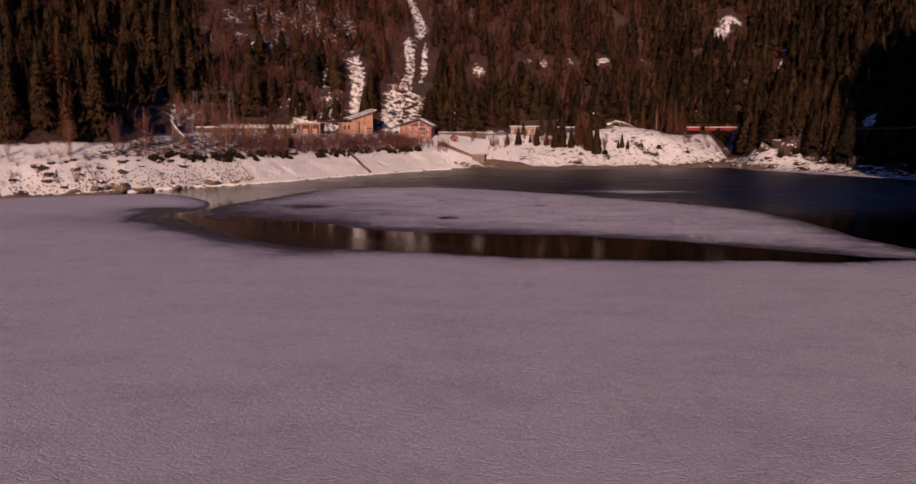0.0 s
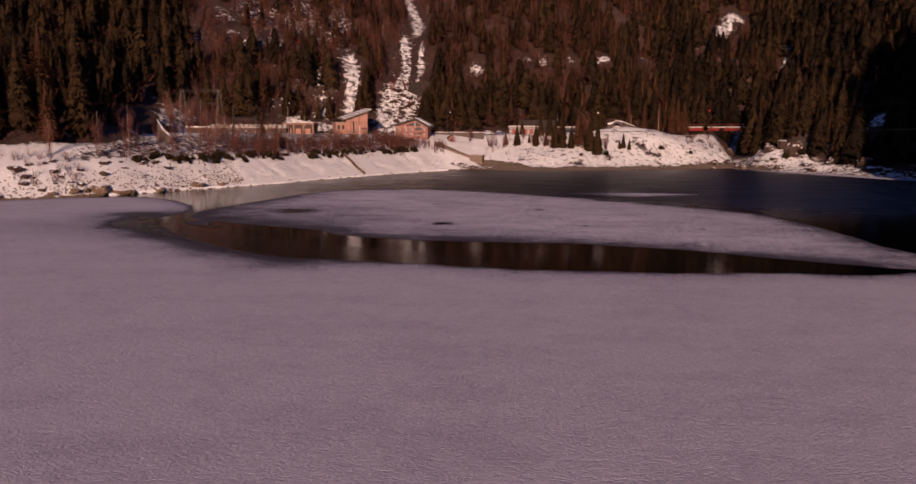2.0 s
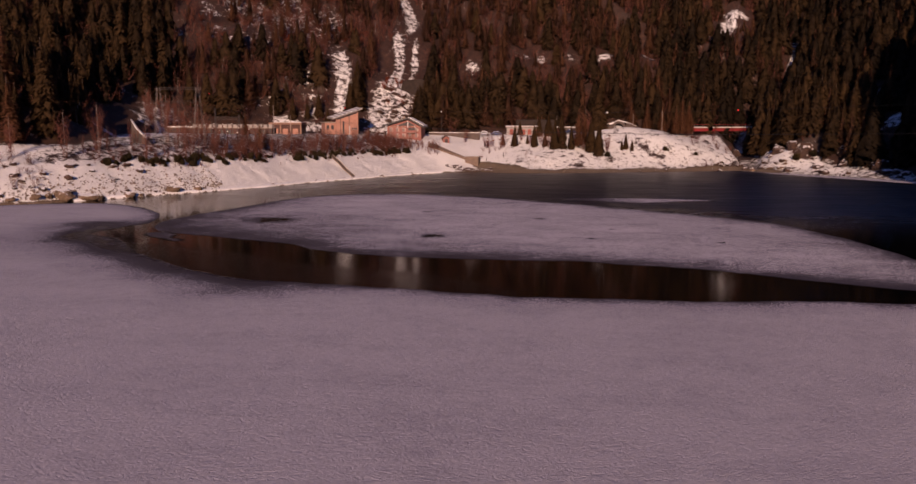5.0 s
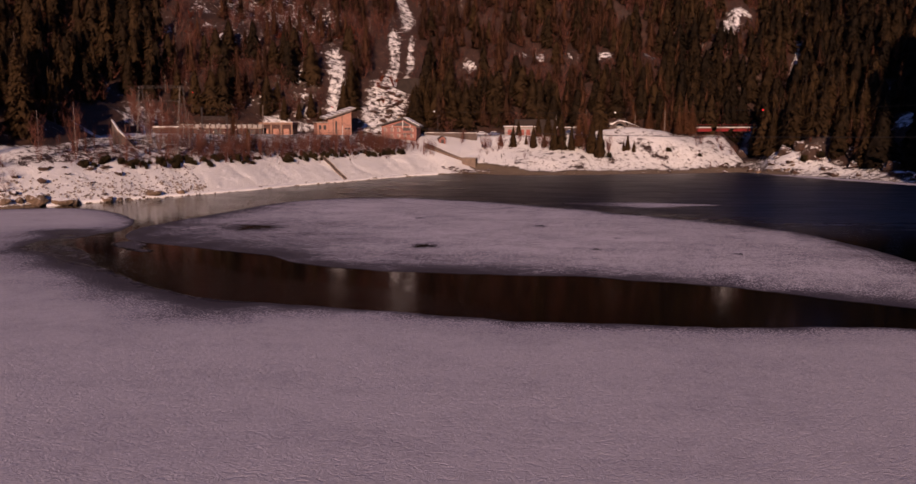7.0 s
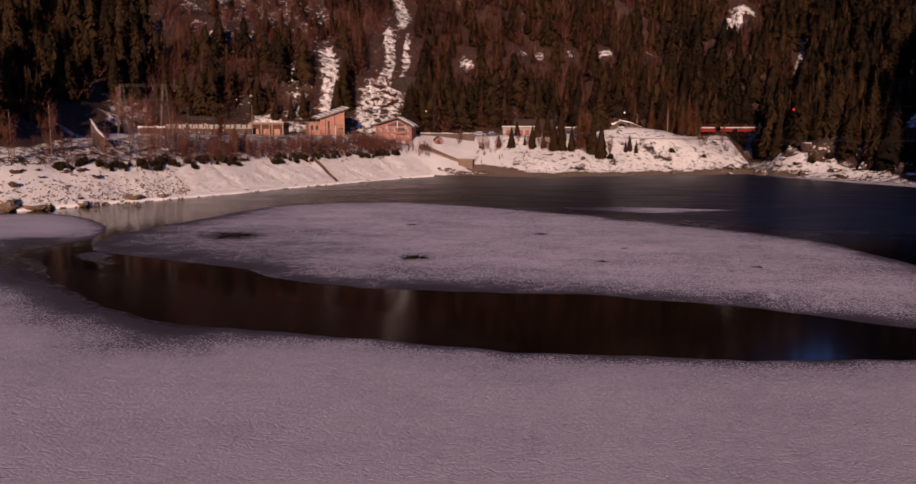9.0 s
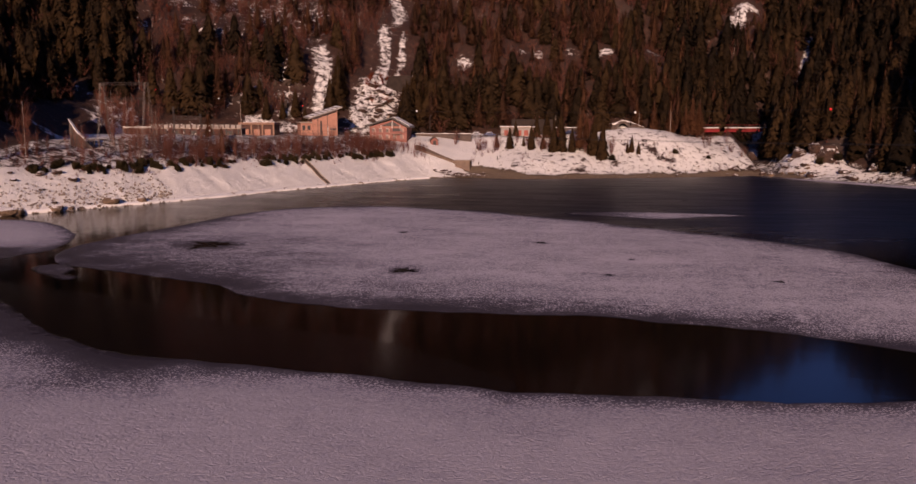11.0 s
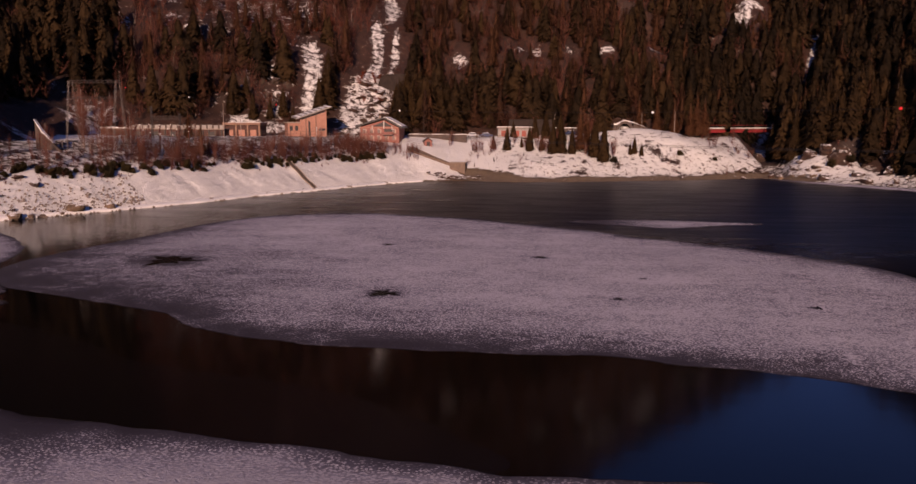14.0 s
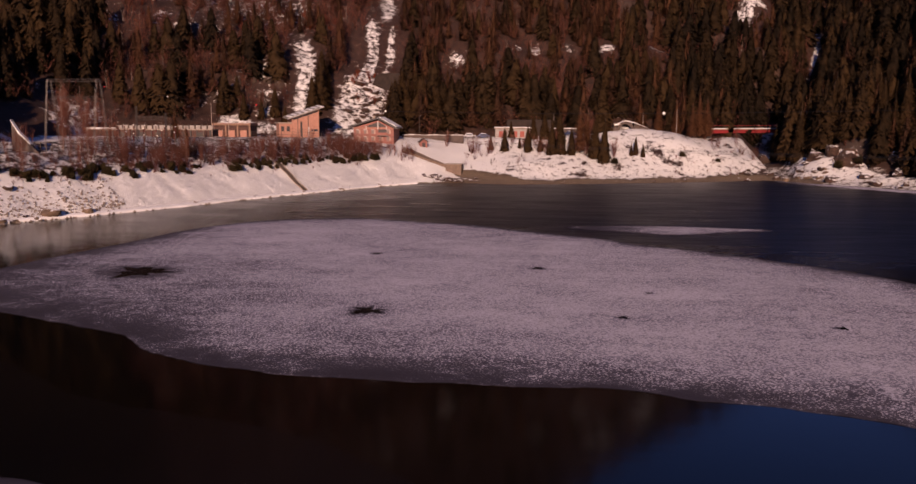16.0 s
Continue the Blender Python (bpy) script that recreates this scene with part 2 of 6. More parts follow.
    gust = ramp(n, l, noise_tex(n, l, v, 0.03, 3), [(0.35, (0.45, 0.45, 0.45)), (0.7, (1, 1, 1))])
    crest = calc(n, l, "SUBTRACT", 0.75, calc(n, l, "MULTIPLY", calc(n, l, "ABSOLUTE", calc(n, l, "SUBTRACT", wrinkle.outputs["Fac"], 0.5)), 2.4))
    gust = calc(n, l, "MULTIPLY", gust, ramp(n, l, lie, [(0.0, (0, 0, 0)), (0.45, (1, 1, 1))]))
    height = calc(n, l, "MULTIPLY", calc(n, l, "ADD", crest, calc(n, l, "MULTIPLY", grit, 0.5)), gust)
    bump(n, l, p, height, 0.9, 0.075)
    return m


def leaf_material(name, dark, light, rough=0.75, through_light=0.42):
    m, n, l, p = material(name)
    info = n.new("ShaderNodeObjectInfo")
    v = coords(n, l)
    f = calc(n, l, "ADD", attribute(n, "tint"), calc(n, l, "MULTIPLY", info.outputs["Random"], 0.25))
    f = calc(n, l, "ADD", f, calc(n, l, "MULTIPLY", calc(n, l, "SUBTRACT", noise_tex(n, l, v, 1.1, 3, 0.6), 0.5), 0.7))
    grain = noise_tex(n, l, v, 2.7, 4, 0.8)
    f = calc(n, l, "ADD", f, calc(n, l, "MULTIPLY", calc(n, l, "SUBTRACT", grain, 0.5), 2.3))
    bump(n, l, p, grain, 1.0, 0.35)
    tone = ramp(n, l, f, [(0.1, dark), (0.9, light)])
    l.new(tone, p.inputs["Base Color"])
    p.inputs["Roughness"].default_value = rough
    p.inputs["Specular IOR Level"].default_value = 0.2
    # needles and twigs let part of the light through
    thin = n.new("ShaderNodeBsdfTranslucent")
    l.new(tone, thin.inputs["Color"])
    both = add(n, "ShaderNodeMixShader", Fac=through_light)
    l.new(p.outputs[0], both.inputs[1])
    l.new(thin.outputs[0], both.inputs[2])
    l.new(both.outputs[0], n["Material Output"].inputs["Surface"])
    return m


GROUND, WATER, ICE, WIDE_ICE = ground_material(), water_material(), ice_material("rimed_ice", (0.8, 0.5), 0.72), ice_material("rippled_ice", (0.6, 0.13), 0.35)
SPRUCE = leaf_material("spruce_needles", (0.0190, 0.0115, 0.0054), (0.080, 0.0435, 0.0175))
LARCH = leaf_material("larch_twigs", (0.060, 0.028, 0.016), (0.190, 0.083, 0.042))
TWIG = leaf_material("bare_twigs", (0.082, 0.031, 0.023), (0.255, 0.100, 0.070))
BARK = plain("bark", (0.075, 0.050, 0.040), 0.9, scale=2.0, relief=0.5)
PALE_BARK = plain("pale_bark", (0.30, 0.24, 0.21), 0.85, scale=3.0, relief=0.3)


# ---- mesh helpers ----
def mesh_of(name, verts, faces, mat, smooth=False, normals=None, **attributes):
    me = bpy.data.meshes.new(name)
    verts, faces = np.asarray(verts, np.float32), np.asarray(faces, np.int32)
    k = faces.shape[1]
    me.vertices.add(len(verts))
    me.vertices.foreach_set("co", verts.ravel())
    me.loops.add(faces.size)
    me.loops.foreach_set("vertex_index", faces.ravel())
    me.polygons.add(len(faces))
    me.polygons.foreach_set("loop_start", np.arange(0, faces.size, k, dtype=np.int32))
    me.polygons.foreach_set("use_smooth", np.full(len(faces), smooth))
    me.update(calc_edges=True)
    if normals is not None:
        me.normals_split_custom_set_from_vertices(normals)
    for key, values in attributes.items():
        me.attributes.new(key, "FLOAT", "POINT").data.foreach_set("value", np.asarray(values, np.float32))
    if mat:
        me.materials.append(mat)
    return me


def part(name, bm, mat, parent=None, label="", smooth=False):
    """Links a bmesh as one mesh object, under a thing or a part."""
    me = bpy.data.meshes.new(name)
    bm.to_mesh(me)
    bm.free()
    if mat:
        me.materials.append(mat)
    if smooth:
        for f in me.polygons:
            f.use_smooth = True
    ob = new(name, me)
    if parent:
        ob.parent = parent
    return tagged(ob, label)


def box(bm, x0, x1, y0, y1, z0, z1, bevel=0.0):
    """A box between the given limits, its edges worn by the bevel."""
    made = bmesh.ops.create_cube(bm, size=1, matrix=Matrix.LocRotScale(((x0 + x1) / 2, (y0 + y1) / 2, (z0 + z1) / 2), None, (x1 - x0, y1 - y0, z1 - z0)))
    if bevel:
        edges = {e for v in made["verts"] for e in v.link_edges}
        bmesh.ops.bevel(bm, geom=list(edges), offset=bevel, segments=1, affect="EDGES")
    return bm


def rod(bm, a, b, r, r2=None, sides=6):
    """A tapered round bar from a to b."""
    a, b = Vector(a), Vector(b)
    q = (b - a).to_track_quat("Z", "Y")
    m = Matrix.Translation((a + b) / 2) @ q.to_matrix().to_4x4()
    bmesh.ops.create_cone(bm, cap_ends=True, segments=sides, radius1=r, radius2=r if r2 is None else r2, depth=(b - a).length, matrix=m)
    return bm


def height_at(x, y):
    return float(ground_height(np.array([x]), np.array([y]))[0][0])


# ---- ground ----
def spaced(stops):
    """Lines that stand close where the camera looks and wide apart where it does not."""
    out = []
    for (a, b, gap) in stops:
        out += list(np.arange(a, b, gap))
    return np.array(out + [stops[-1][1]], float)


gx = spaced([(-2200, -700, 100), (-700, -300, 25), (-300, -140, 6), (-140, -20, 1.1), (-20, 140, 1.7), (140, 320, 6), (320, 800, 24), (800, 2200, 100)])
gy = spaced([(-2200, -500, 100), (-500, 100, 25), (100, 160, 6), (160, 300, 1.2), (300, 345, 1.7), (345, 520, 3.5), (520, 900, 12), (900, 1300, 40), (1300, 2600, 100)])
X, Y = np.meshgrid(gx, gy)
Z, UP, OFF = ground_height(X, Y)
GULLIES = [((-66, 320), (-67.7, 333), (-70, 348), (-75, 363), 3.8), ((-50, 322), (-51.5, 336), (-50, 350), 9.3), ((-88, 317), (-72, 321), 2.6),
           ((-52, 350), (-51, 366), (-54, 388), 2.8), ((-45, 350), (-45, 372), (-47, 392), 1.4), ((-50, 396), (-52, 416), (-60, 434), (-70, 470), 3.2),
           ((115, 402), (127, 431), (138, 457), 2.2)]
CLEARINGS = [(109, 463, 7, 32), (100, 450, 6, 28), (104, 456, 6, 30), (59, 418, 4.0, 26), (36, 399, 4.5, 24), (22, 399, 3, 22), (9, 396, 3, 22), (1, 391, 3, 22), (-21, 379, 4, 20),
             (123, 304, 6, 12), (128, 327, 4, 8), (-131, 368, 6, 8), (-139, 343, 6, 8), (-115, 354, 5, 8), (-106, 358, 5, 8), (-124, 358, 5, 6), (-96, 306, 5, 8), (-85, 318, 6, 8), (-92, 330, 4, 4), (-123, 295, 8, 34), (-119, 285, 7, 34), (-119, 252, 5, 12), (38, 350, 7, 14), (-84, 343, 3.5, 12), (-80, 336, 3.5, 12), (-78, 328, 4, 12),
             (92, 623, 12, 30), (67, 652, 16, 30), (-37, 552, 10, 25), (118, 598, 14, 30), (46, 575, 8, 25), (20, 612, 9, 25), (84, 588, 9, 25)]


def snow_cover(x, y, h, m, d):
    s = np.where(m < 0, 0.98 - 0.30 * step(-20, 0, x) - 0.15 * (1 - step(-115, -96, x)), 0.0)
    hill = 0.09 + 0.42 * (value_noise(x, y, 26, 61, 4) - 0.42) + 0.25 * np.clip((h - 150) / 150, 0, 1) * step(-10, 60, x) + 0.10 * step(30, 60, m) * (1 - step(70, 100, m)) * (x / np.maximum(y, 1) < -0.2) * (x / np.maximum(y, 1) > -0.45)
    s = s - 0.50 * step(11.5, 15, d) * (1 - step(-40, -33, x)) * step(-110, -100, x)
    s = s - 0.34 * step(0.66, 0.78, value_noise(x, y, 5.0, 83, 3)) * step(-24, -6, x)
    turn = x / np.maximum(y, 1)
    hill = hill + 0.11 * step(4, 12, m) * (1 - step(110, 150, m)) * step(-0.36, -0.32, turn) * (1 - step(-0.22, -0.19, turn))
    hill = hill - 0.16 * step(80, 130, m) * (1 - step(-10, 60, x))
    s = s * (1 - step(-6, 4, m)) + hill * step(-6, 4, m)
    for *line, wide in GULLIES:
        g, _ = to_line(x, y, line)
        s = np.maximum(s, 0.535 * (1 - step(wide * 0.55, wide * 1.3, g + 2.5 * (value_noise(x, y, 7, 5, 2) - 0.5))))
    w, _ = to_line(x, y, VALLEY)
    s = s - 0.22 * (1 - step(2.5, 7, w)) * step(308, 312, y) * (1 - step(350, 356, y))
    s = np.maximum(s, 0.6 * (1 - step(1.5, 3.5, w)) * step(346, 352, y) * (1 - step(392, 400, y)))
    for cx, cy, r, _ in CLEARINGS:
        g = np.hypot(x - cx, y - cy)
        s = np.maximum(s, (0.50 if cy > 500 else 0.57 if cx > -60 or cy < 330 else 0.43) * (1 - step(r * 0.5, r * 1.3, g + (2 + 0.6 * r) * (value_noise(x, y, 4, 9, 3) - 0.5))))
    return s


SNOW = snow_cover(X, Y, Z, UP, OFF)
left_part = 1 - step(-28, -10, X)
STONE = (1 - step(0.2, 1.3, OFF)) * left_part + (1 - left_part) * (1 - step(3.2, 5.8, OFF + 2.5 * (value_noise(X, Y, 8, 77, 3) - 0.5)))
spit, _ = to_line(X, Y, [(-13.5, 300.5), (-8.3, 297.5), (-1.5, 293), (4, 290)])
STONE = np.clip(np.maximum(STONE, 1 - step(1.6, 3.4, spit + 2 * (value_noise(X, Y, 5, 71, 3) - 0.5))), 0, 1)
STONE = STONE * (1 - 0.8 * step(82, 90, X))
SNOW = SNOW * (1 - STONE)
rows_n, cols_n = X.shape
idx = np.arange(rows_n * cols_n).reshape(rows_n, cols_n)
quads = np.stack([idx[:-1, :-1], idx[:-1, 1:], idx[1:, 1:], idx[1:, :-1]], -1).reshape(-1, 4)
ground = new("ground", mesh_of("ground", np.stack([X, Y, Z], -1).reshape(-1, 3), quads, GROUND, True, snow=SNOW.ravel(), stone=STONE.ravel()))
tagged(ground, "snow-covered lake shore and steep wooded mountain slopes", "ground", kind="structure")

# ---- water ----
wx, wy = np.meshgrid(np.linspace(-540, 220, 90), np.linspace(-440, 345, 180))
wi = np.arange(wx.size).reshape(wx.shape)
BREEZE = step(140, 205, wy + 0.25 * wx) * (0.55 + 0.45 * step(-60, 10, wx))                        # a breath of wind on the far water, none in the lead
water = new("water", mesh_of("water", np.stack([wx, wy, 0 * wx], -1).reshape(-1, 3),
            np.stack([wi[:-1, :-1], wi[:-1, 1:], wi[1:, 1:], wi[1:, :-1]], -1).reshape(-1, 4), WATER, True, breeze=BREEZE.ravel()))
tagged(water, "dark still open water of a reservoir", "water", kind="structure")


# ---- ice ----
def outline(points, gap=0.7, jitter=0.35, seed=1):
    """A closed smooth line through the points, frayed."""
    pts, out = [Vector(p) for p in points], []
    n = len(pts)
    for i in range(n):
        a, b, c, d = pts[i - 1], pts[i], pts[(i + 1) % n], pts[(i + 2) % n]
        k = max(2, min(60, int((c - b).length / gap)))
        for j in range(k):
            t = j / k
            q = 0.5 * (2 * b + (c - a) * t + (2 * a - 5 * b + 4 * c - d) * t * t + (3 * b - a - 3 * c + d) * t ** 3)
            w = Vector((value_noise(q.x, q.y, 3.0, seed, 3) - 0.5, value_noise(q.x, q.y, 3.0, seed + 9, 3) - 0.5)) * jitter * 2
            out.append(q + w)
    return out


def sheet(name, points, rime, label, gap=2.5, spots=(), thick=0.03, jitter=0.35, seed=1, mat=None, apron=0.35):
    """A thin sheet of ice with a frayed rim; rime(x, y, to_rim) gives the hoar on it."""
    from mathutils.geometry import delaunay_2d_cdt
    ring = outline(points, jitter=jitter, seed=seed)
    xs, ys = [p.x for p in ring], [p.y for p in ring]
    px, py = np.meshgrid(np.arange(min(xs), max(xs), gap), np.arange(max(min(ys), -60), max(ys), gap))
    px, py = px.ravel(), py.ravel()
    closed = [(p.x, p.y) for p in ring]
    ok = inside(px, py, closed)
    px, py = px[ok], py[ok]
    for hx, hy, r, _ in spots:
        ux, uy = np.meshgrid(np.arange(-2.2 * r, 2.2 * r, r * 0.13), np.arange(-2.2 * r, 2.2 * r, r * 0.13))
        near_by = np.hypot(px - hx, py - hy) > 2.6 * r
        px, py = np.r_[px[near_by], ux.ravel() + hx + 0.001 * uy.ravel()], np.r_[py[near_by], uy.ravel() + hy]
    away, _ = to_line(px, py, closed + closed[:1])
    px, py = px[away > gap * 0.5], py[away > gap * 0.5]
    pts = ring + [Vector((a, b)) for a, b in zip(px, py)]
    vs, _, fs, *_ = delaunay_2d_cdt(pts, [], [list(range(len(ring)))], 1, 1e-4)
    va = np.array([(v.x, v.y) for v in vs])
    rim, _ = to_line(va[:, 0], va[:, 1], closed + closed[:1])
    values = rime(va[:, 0], va[:, 1], rim)
    top = [(v.x, v.y, thick) for v in vs]
    n = len(ring)
    turn = 1 if sum(ring[i - 1].x * ring[i].y - ring[i].x * ring[i - 1].y for i in range(n)) > 0 else -1
    low = []
    for i in range(n):
        e = ring[(i + 1) % n] - ring[i - 1]
        out = Vector((e.y, -e.x)).normalized() * turn if e.length > 0 else Vector((0, 0))
        low.append((ring[i].x + out.x * apron, ring[i].y + out.y * apron, -0.03))
    base = len(top)
    faces = [tuple(f) for f in fs] + [t for i in range(n) for t in ((i, base + i, base + (i + 1) % n), (i, base + (i + 1) % n, (i + 1) % n))]
    me = mesh_of(name, top + low, faces, mat or ICE, False, rime=np.r_[values, np.full(n, -0.3)])
    ob = new(name, me)
    return tagged(ob, label, "ice", kind="structure")


HOLES = [(-41, 155, 3.7, 1), (-12.6, 138, 2.1, 2), (3.4, 161, 1.0, 3), (10.1, 137.3, 0.7, 4), (27.8, 135, 1.0, 5), (-17, 170, 1.0, 6), (14, 148, 0.45, 7)]


def thaw(x, y):
    """Star-shaped thaw spots with radiating arms: how much hoar they take away."""
    out = np.zeros(np.shape(x))
    for hx, hy, r, seed in HOLES:
        far, a = np.hypot(x - hx, y - hy), np.arctan2(y - hy, x - hx)
        reach = r * (0.62 + 0.16 * np.sin(3 * a + seed) + 0.17 * np.sin(7 * a + 2.3 * seed) + 0.12 * np.sin(13 * a + seed))
        out = np.maximum(out, 1.25 * (1 - step(0.15, 1.7, far / np.maximum(reach, 0.2 * r))))
        out = np.maximum(out, 0.34 * np.exp(-(far / (1.3 * r)) ** 2)) - 0.15 * np.exp(-((far - 1.6 * r - 1.5) / 2.2) ** 2)
    return out


def floe_rime(x, y, rim):
    r = 0.80 * step(-1.5, 3.0, rim) * (0.72 + 0.28 * step(0, 9, rim))
    front = 1 - step(122, 150, y - 0.25 * x)                        # thin dark ice along the lead
    r = r - 0.13 * front * (1 - step(0, 17, rim + 9 * (value_noise(x, y, 9, 37, 3) - 0.5)))
    r = r - 0.30 * (1 - step(-40, 6, x + 0.3 * (y - 130))) * (1 - step(140, 176, y)) - 0.21 * (1 - step(-58, -22, x + 0.25 * (y - 165)))
    r = r - 0.12 * step(-22, -6, x) * (1 - step(121, 136, y + 0.3 * x))
    return np.clip(np.maximum(r, 0.13) - thaw(x, y), -1.2, 1)


def main_rime(x, y, rim):
    r = 0.97 * (0.25 + 0.75 * step(-0.3, 1.6, rim)) * (0.72 + 0.28 * step(0, 7, rim))
    thin = np.exp(-(((x + 64) / 17) ** 2 + ((y - 131) / 12) ** 2))
    lip, _ = to_line(x, y, [(-66, 146), (-58, 133), (-49, 121), (-37, 109), (-26, 102.5)])
    r = r * (0.18 + 0.82 * step(0, 12, lip + 8 * (value_noise(x, y, 4, 33, 4) - 0.5)))
    return np.clip(r - 0.36 * thin, 0.02, 1)


FLOE = [(-58, 150), (-54, 140), (-47, 136), (-38, 132), (-30, 128), (-26, 124), (-22, 121.5), (-16, 119.5), (-8, 118.6), (0, 118),
        (5, 118), (9, 117.5), (12, 116), (17, 115), (23, 112.5), (31, 107.5), (42, 102.2), (50, 100.6), (58, 100.4), (52, 106), (48, 117),
        (47, 130), (46, 140), (44, 150), (42, 157), (36, 165), (28, 173), (18, 181), (11, 188), (2, 194), (-5, 200), (-13, 203), (-26, 207.5),
        (-40, 204), (-49, 192), (-53, 175), (-57, 160)]
MAIN = [(-56, 131), (-48, 120), (-38, 110), (-30, 104), (-22, 102), (-15, 100.4), (-8, 99), (-1, 97.4), (5, 97), (11, 96.7), (16, 96.3), (22, 97),
        (28, 97.4), (34, 97), (40, 98), (46, 99.6), (52, 100), (60, 99.8), (61, 20), (70, -300), (-330, -300), (-300, -20), (-190, 90), (-128, 152), (-99, 174), (-91, 178),
        (-81, 178.5), (-72, 172), (-64, 162), (-60, 150), (-61.5, 142), (-62, 135)]
sheet("ice_floe", FLOE, floe_rime, "large pale grey ice floe with patchy hoar and dark thaw spots", seed=4, spots=HOLES)
sheet("ice_sheet", MAIN, main_rime, "wide grey frozen lake surface with rippled hoar", gap=2.2, jitter=0.5, seed=8, mat=WIDE_ICE)
sheet("small_ice_floe", [(9, 199), (17, 194), (25, 191), (34, 195), (41, 198), (34, 201), (22, 202.5)], lambda x, y, r: 0.12 + 0.5 * step(0, 1.5, r) * step(9, 26, x), "thin sliver of grey ice afloat on open water", gap=1.5, seed=12)




def skim_material():
    """A clear skin of new ice, dull and dark."""
    m, n, l, p = material("new_ice")
    v = coords(n, l)
    l.new(ramp(n, l, noise_tex(n, l, v, 0.3, 4), [(0.3, (0.0024, 0.0025, 0.0034)), (0.7, (0.0034, 0.0035, 0.0048))]), p.inputs["Base Color"])
    p.inputs["Roughness"].default_value = 0.15
    p.inputs["IOR"].default_value = 1.27
    return m


SKIM = skim_material()
sheet("new_ice", [(-57, 131), (-54, 128.6), (-45, 125), (-37, 121.4), (-30, 116.8), (-23.6, 112.6), (-16, 110.6), (-9, 107.2), (-3, 102.5), (0, 98), (-6, 96), (-15, 99), (-30, 102), (-40, 109), (-50, 119)],
             lambda x, y, r: 0.0 * x, "dull dark skin of new ice over the lead", gap=4.0, thick=0.004, jitter=0.6, seed=19, mat=SKIM, apron=0.0)
sheet("ice_fragment", [(-54.6, 136.6), (-53.4, 138.4), (-52.0, 138.6), (-49.6, 136.0), (-49.0, 133.0), (-46.4, 131.0), (-47.8, 129.6), (-51.2, 132.4)], lambda x, y, r: 0.02 + 0.14 * step(0, 1, r), "small jagged pale fragment of ice beside the floe", gap=1.0, jitter=0.8, seed=15)


sheet("shore_ice", [(76, 311), (82, 302.5), (92, 291.5), (104, 275), (118, 255), (126, 238), (119, 236), (110, 251), (98, 270), (90, 282), (84, 292), (79, 302)],
                  lambda x, y, r: 0.45 + 0.5 * step(0, 2.5, r), "pale flat snow-dusted ice along the far shore", gap=1.6, jitter=0.6, seed=23)


def ice_ridge(points, wide, seed):
    """A low frayed ridge of broken hoar across the ice."""
    r = random.Random(seed)
    v, f = [], []
    line = [Vector(points[0])]
    for a, b in zip(points, points[1:]):
        a, b = Vector(a), Vector(b)
        n = max(2, int((b - a).length / 0.6))
        line += [a + (b - a) * k / n for k in range(1, n + 1)]
    for k, p in enumerate(line):
        e = (line[min(k + 1, len(line) - 1)] - line[max(k - 1, 0)]).normalized()
        side = Vector((-e.y, e.x)) * wide * r.uniform(0.25, 1.4)
        mid = p + Vector((r.uniform(-0.25, 0.25), r.uniform(-0.25, 0.25)))
        v += [(mid.x - side.x, mid.y - side.y, 0.031), (mid.x, mid.y, 0.034 + r.uniform(0.002, 0.02)), (mid.x + side.x, mid.y + side.y, 0.031)]
        if k and r.random() > 0.2:
            b = 3 * k
            f += [(b - 3, b - 2, b + 1, b), (b - 2, b - 1, b + 2, b + 1)]
    ob = new("ice_ridge", mesh_of("ice_ridge", v, f, ICE, False, rime=[0.78 + 0.2 * math.sin(1.7 * (i // 3)) for i in range(len(v))]))
    return tagged(ob, "low pale ridge of broken hoar across the floe", "ice", kind="structure")


RIDGE_ONE, RIDGE_TWO = [(34.2, 160), (32.7, 153.6), (28.6, 136.2), (25.5, 122.9), (23.9, 116.2)], [(39.2, 154.4), (36.0, 142.9), (31.3, 127.2), (28.8, 115.5)]
ice_ridge(RIDGE_ONE, 0.38, 1)
ice_ridge(RIDGE_TWO, 0.32, 2)

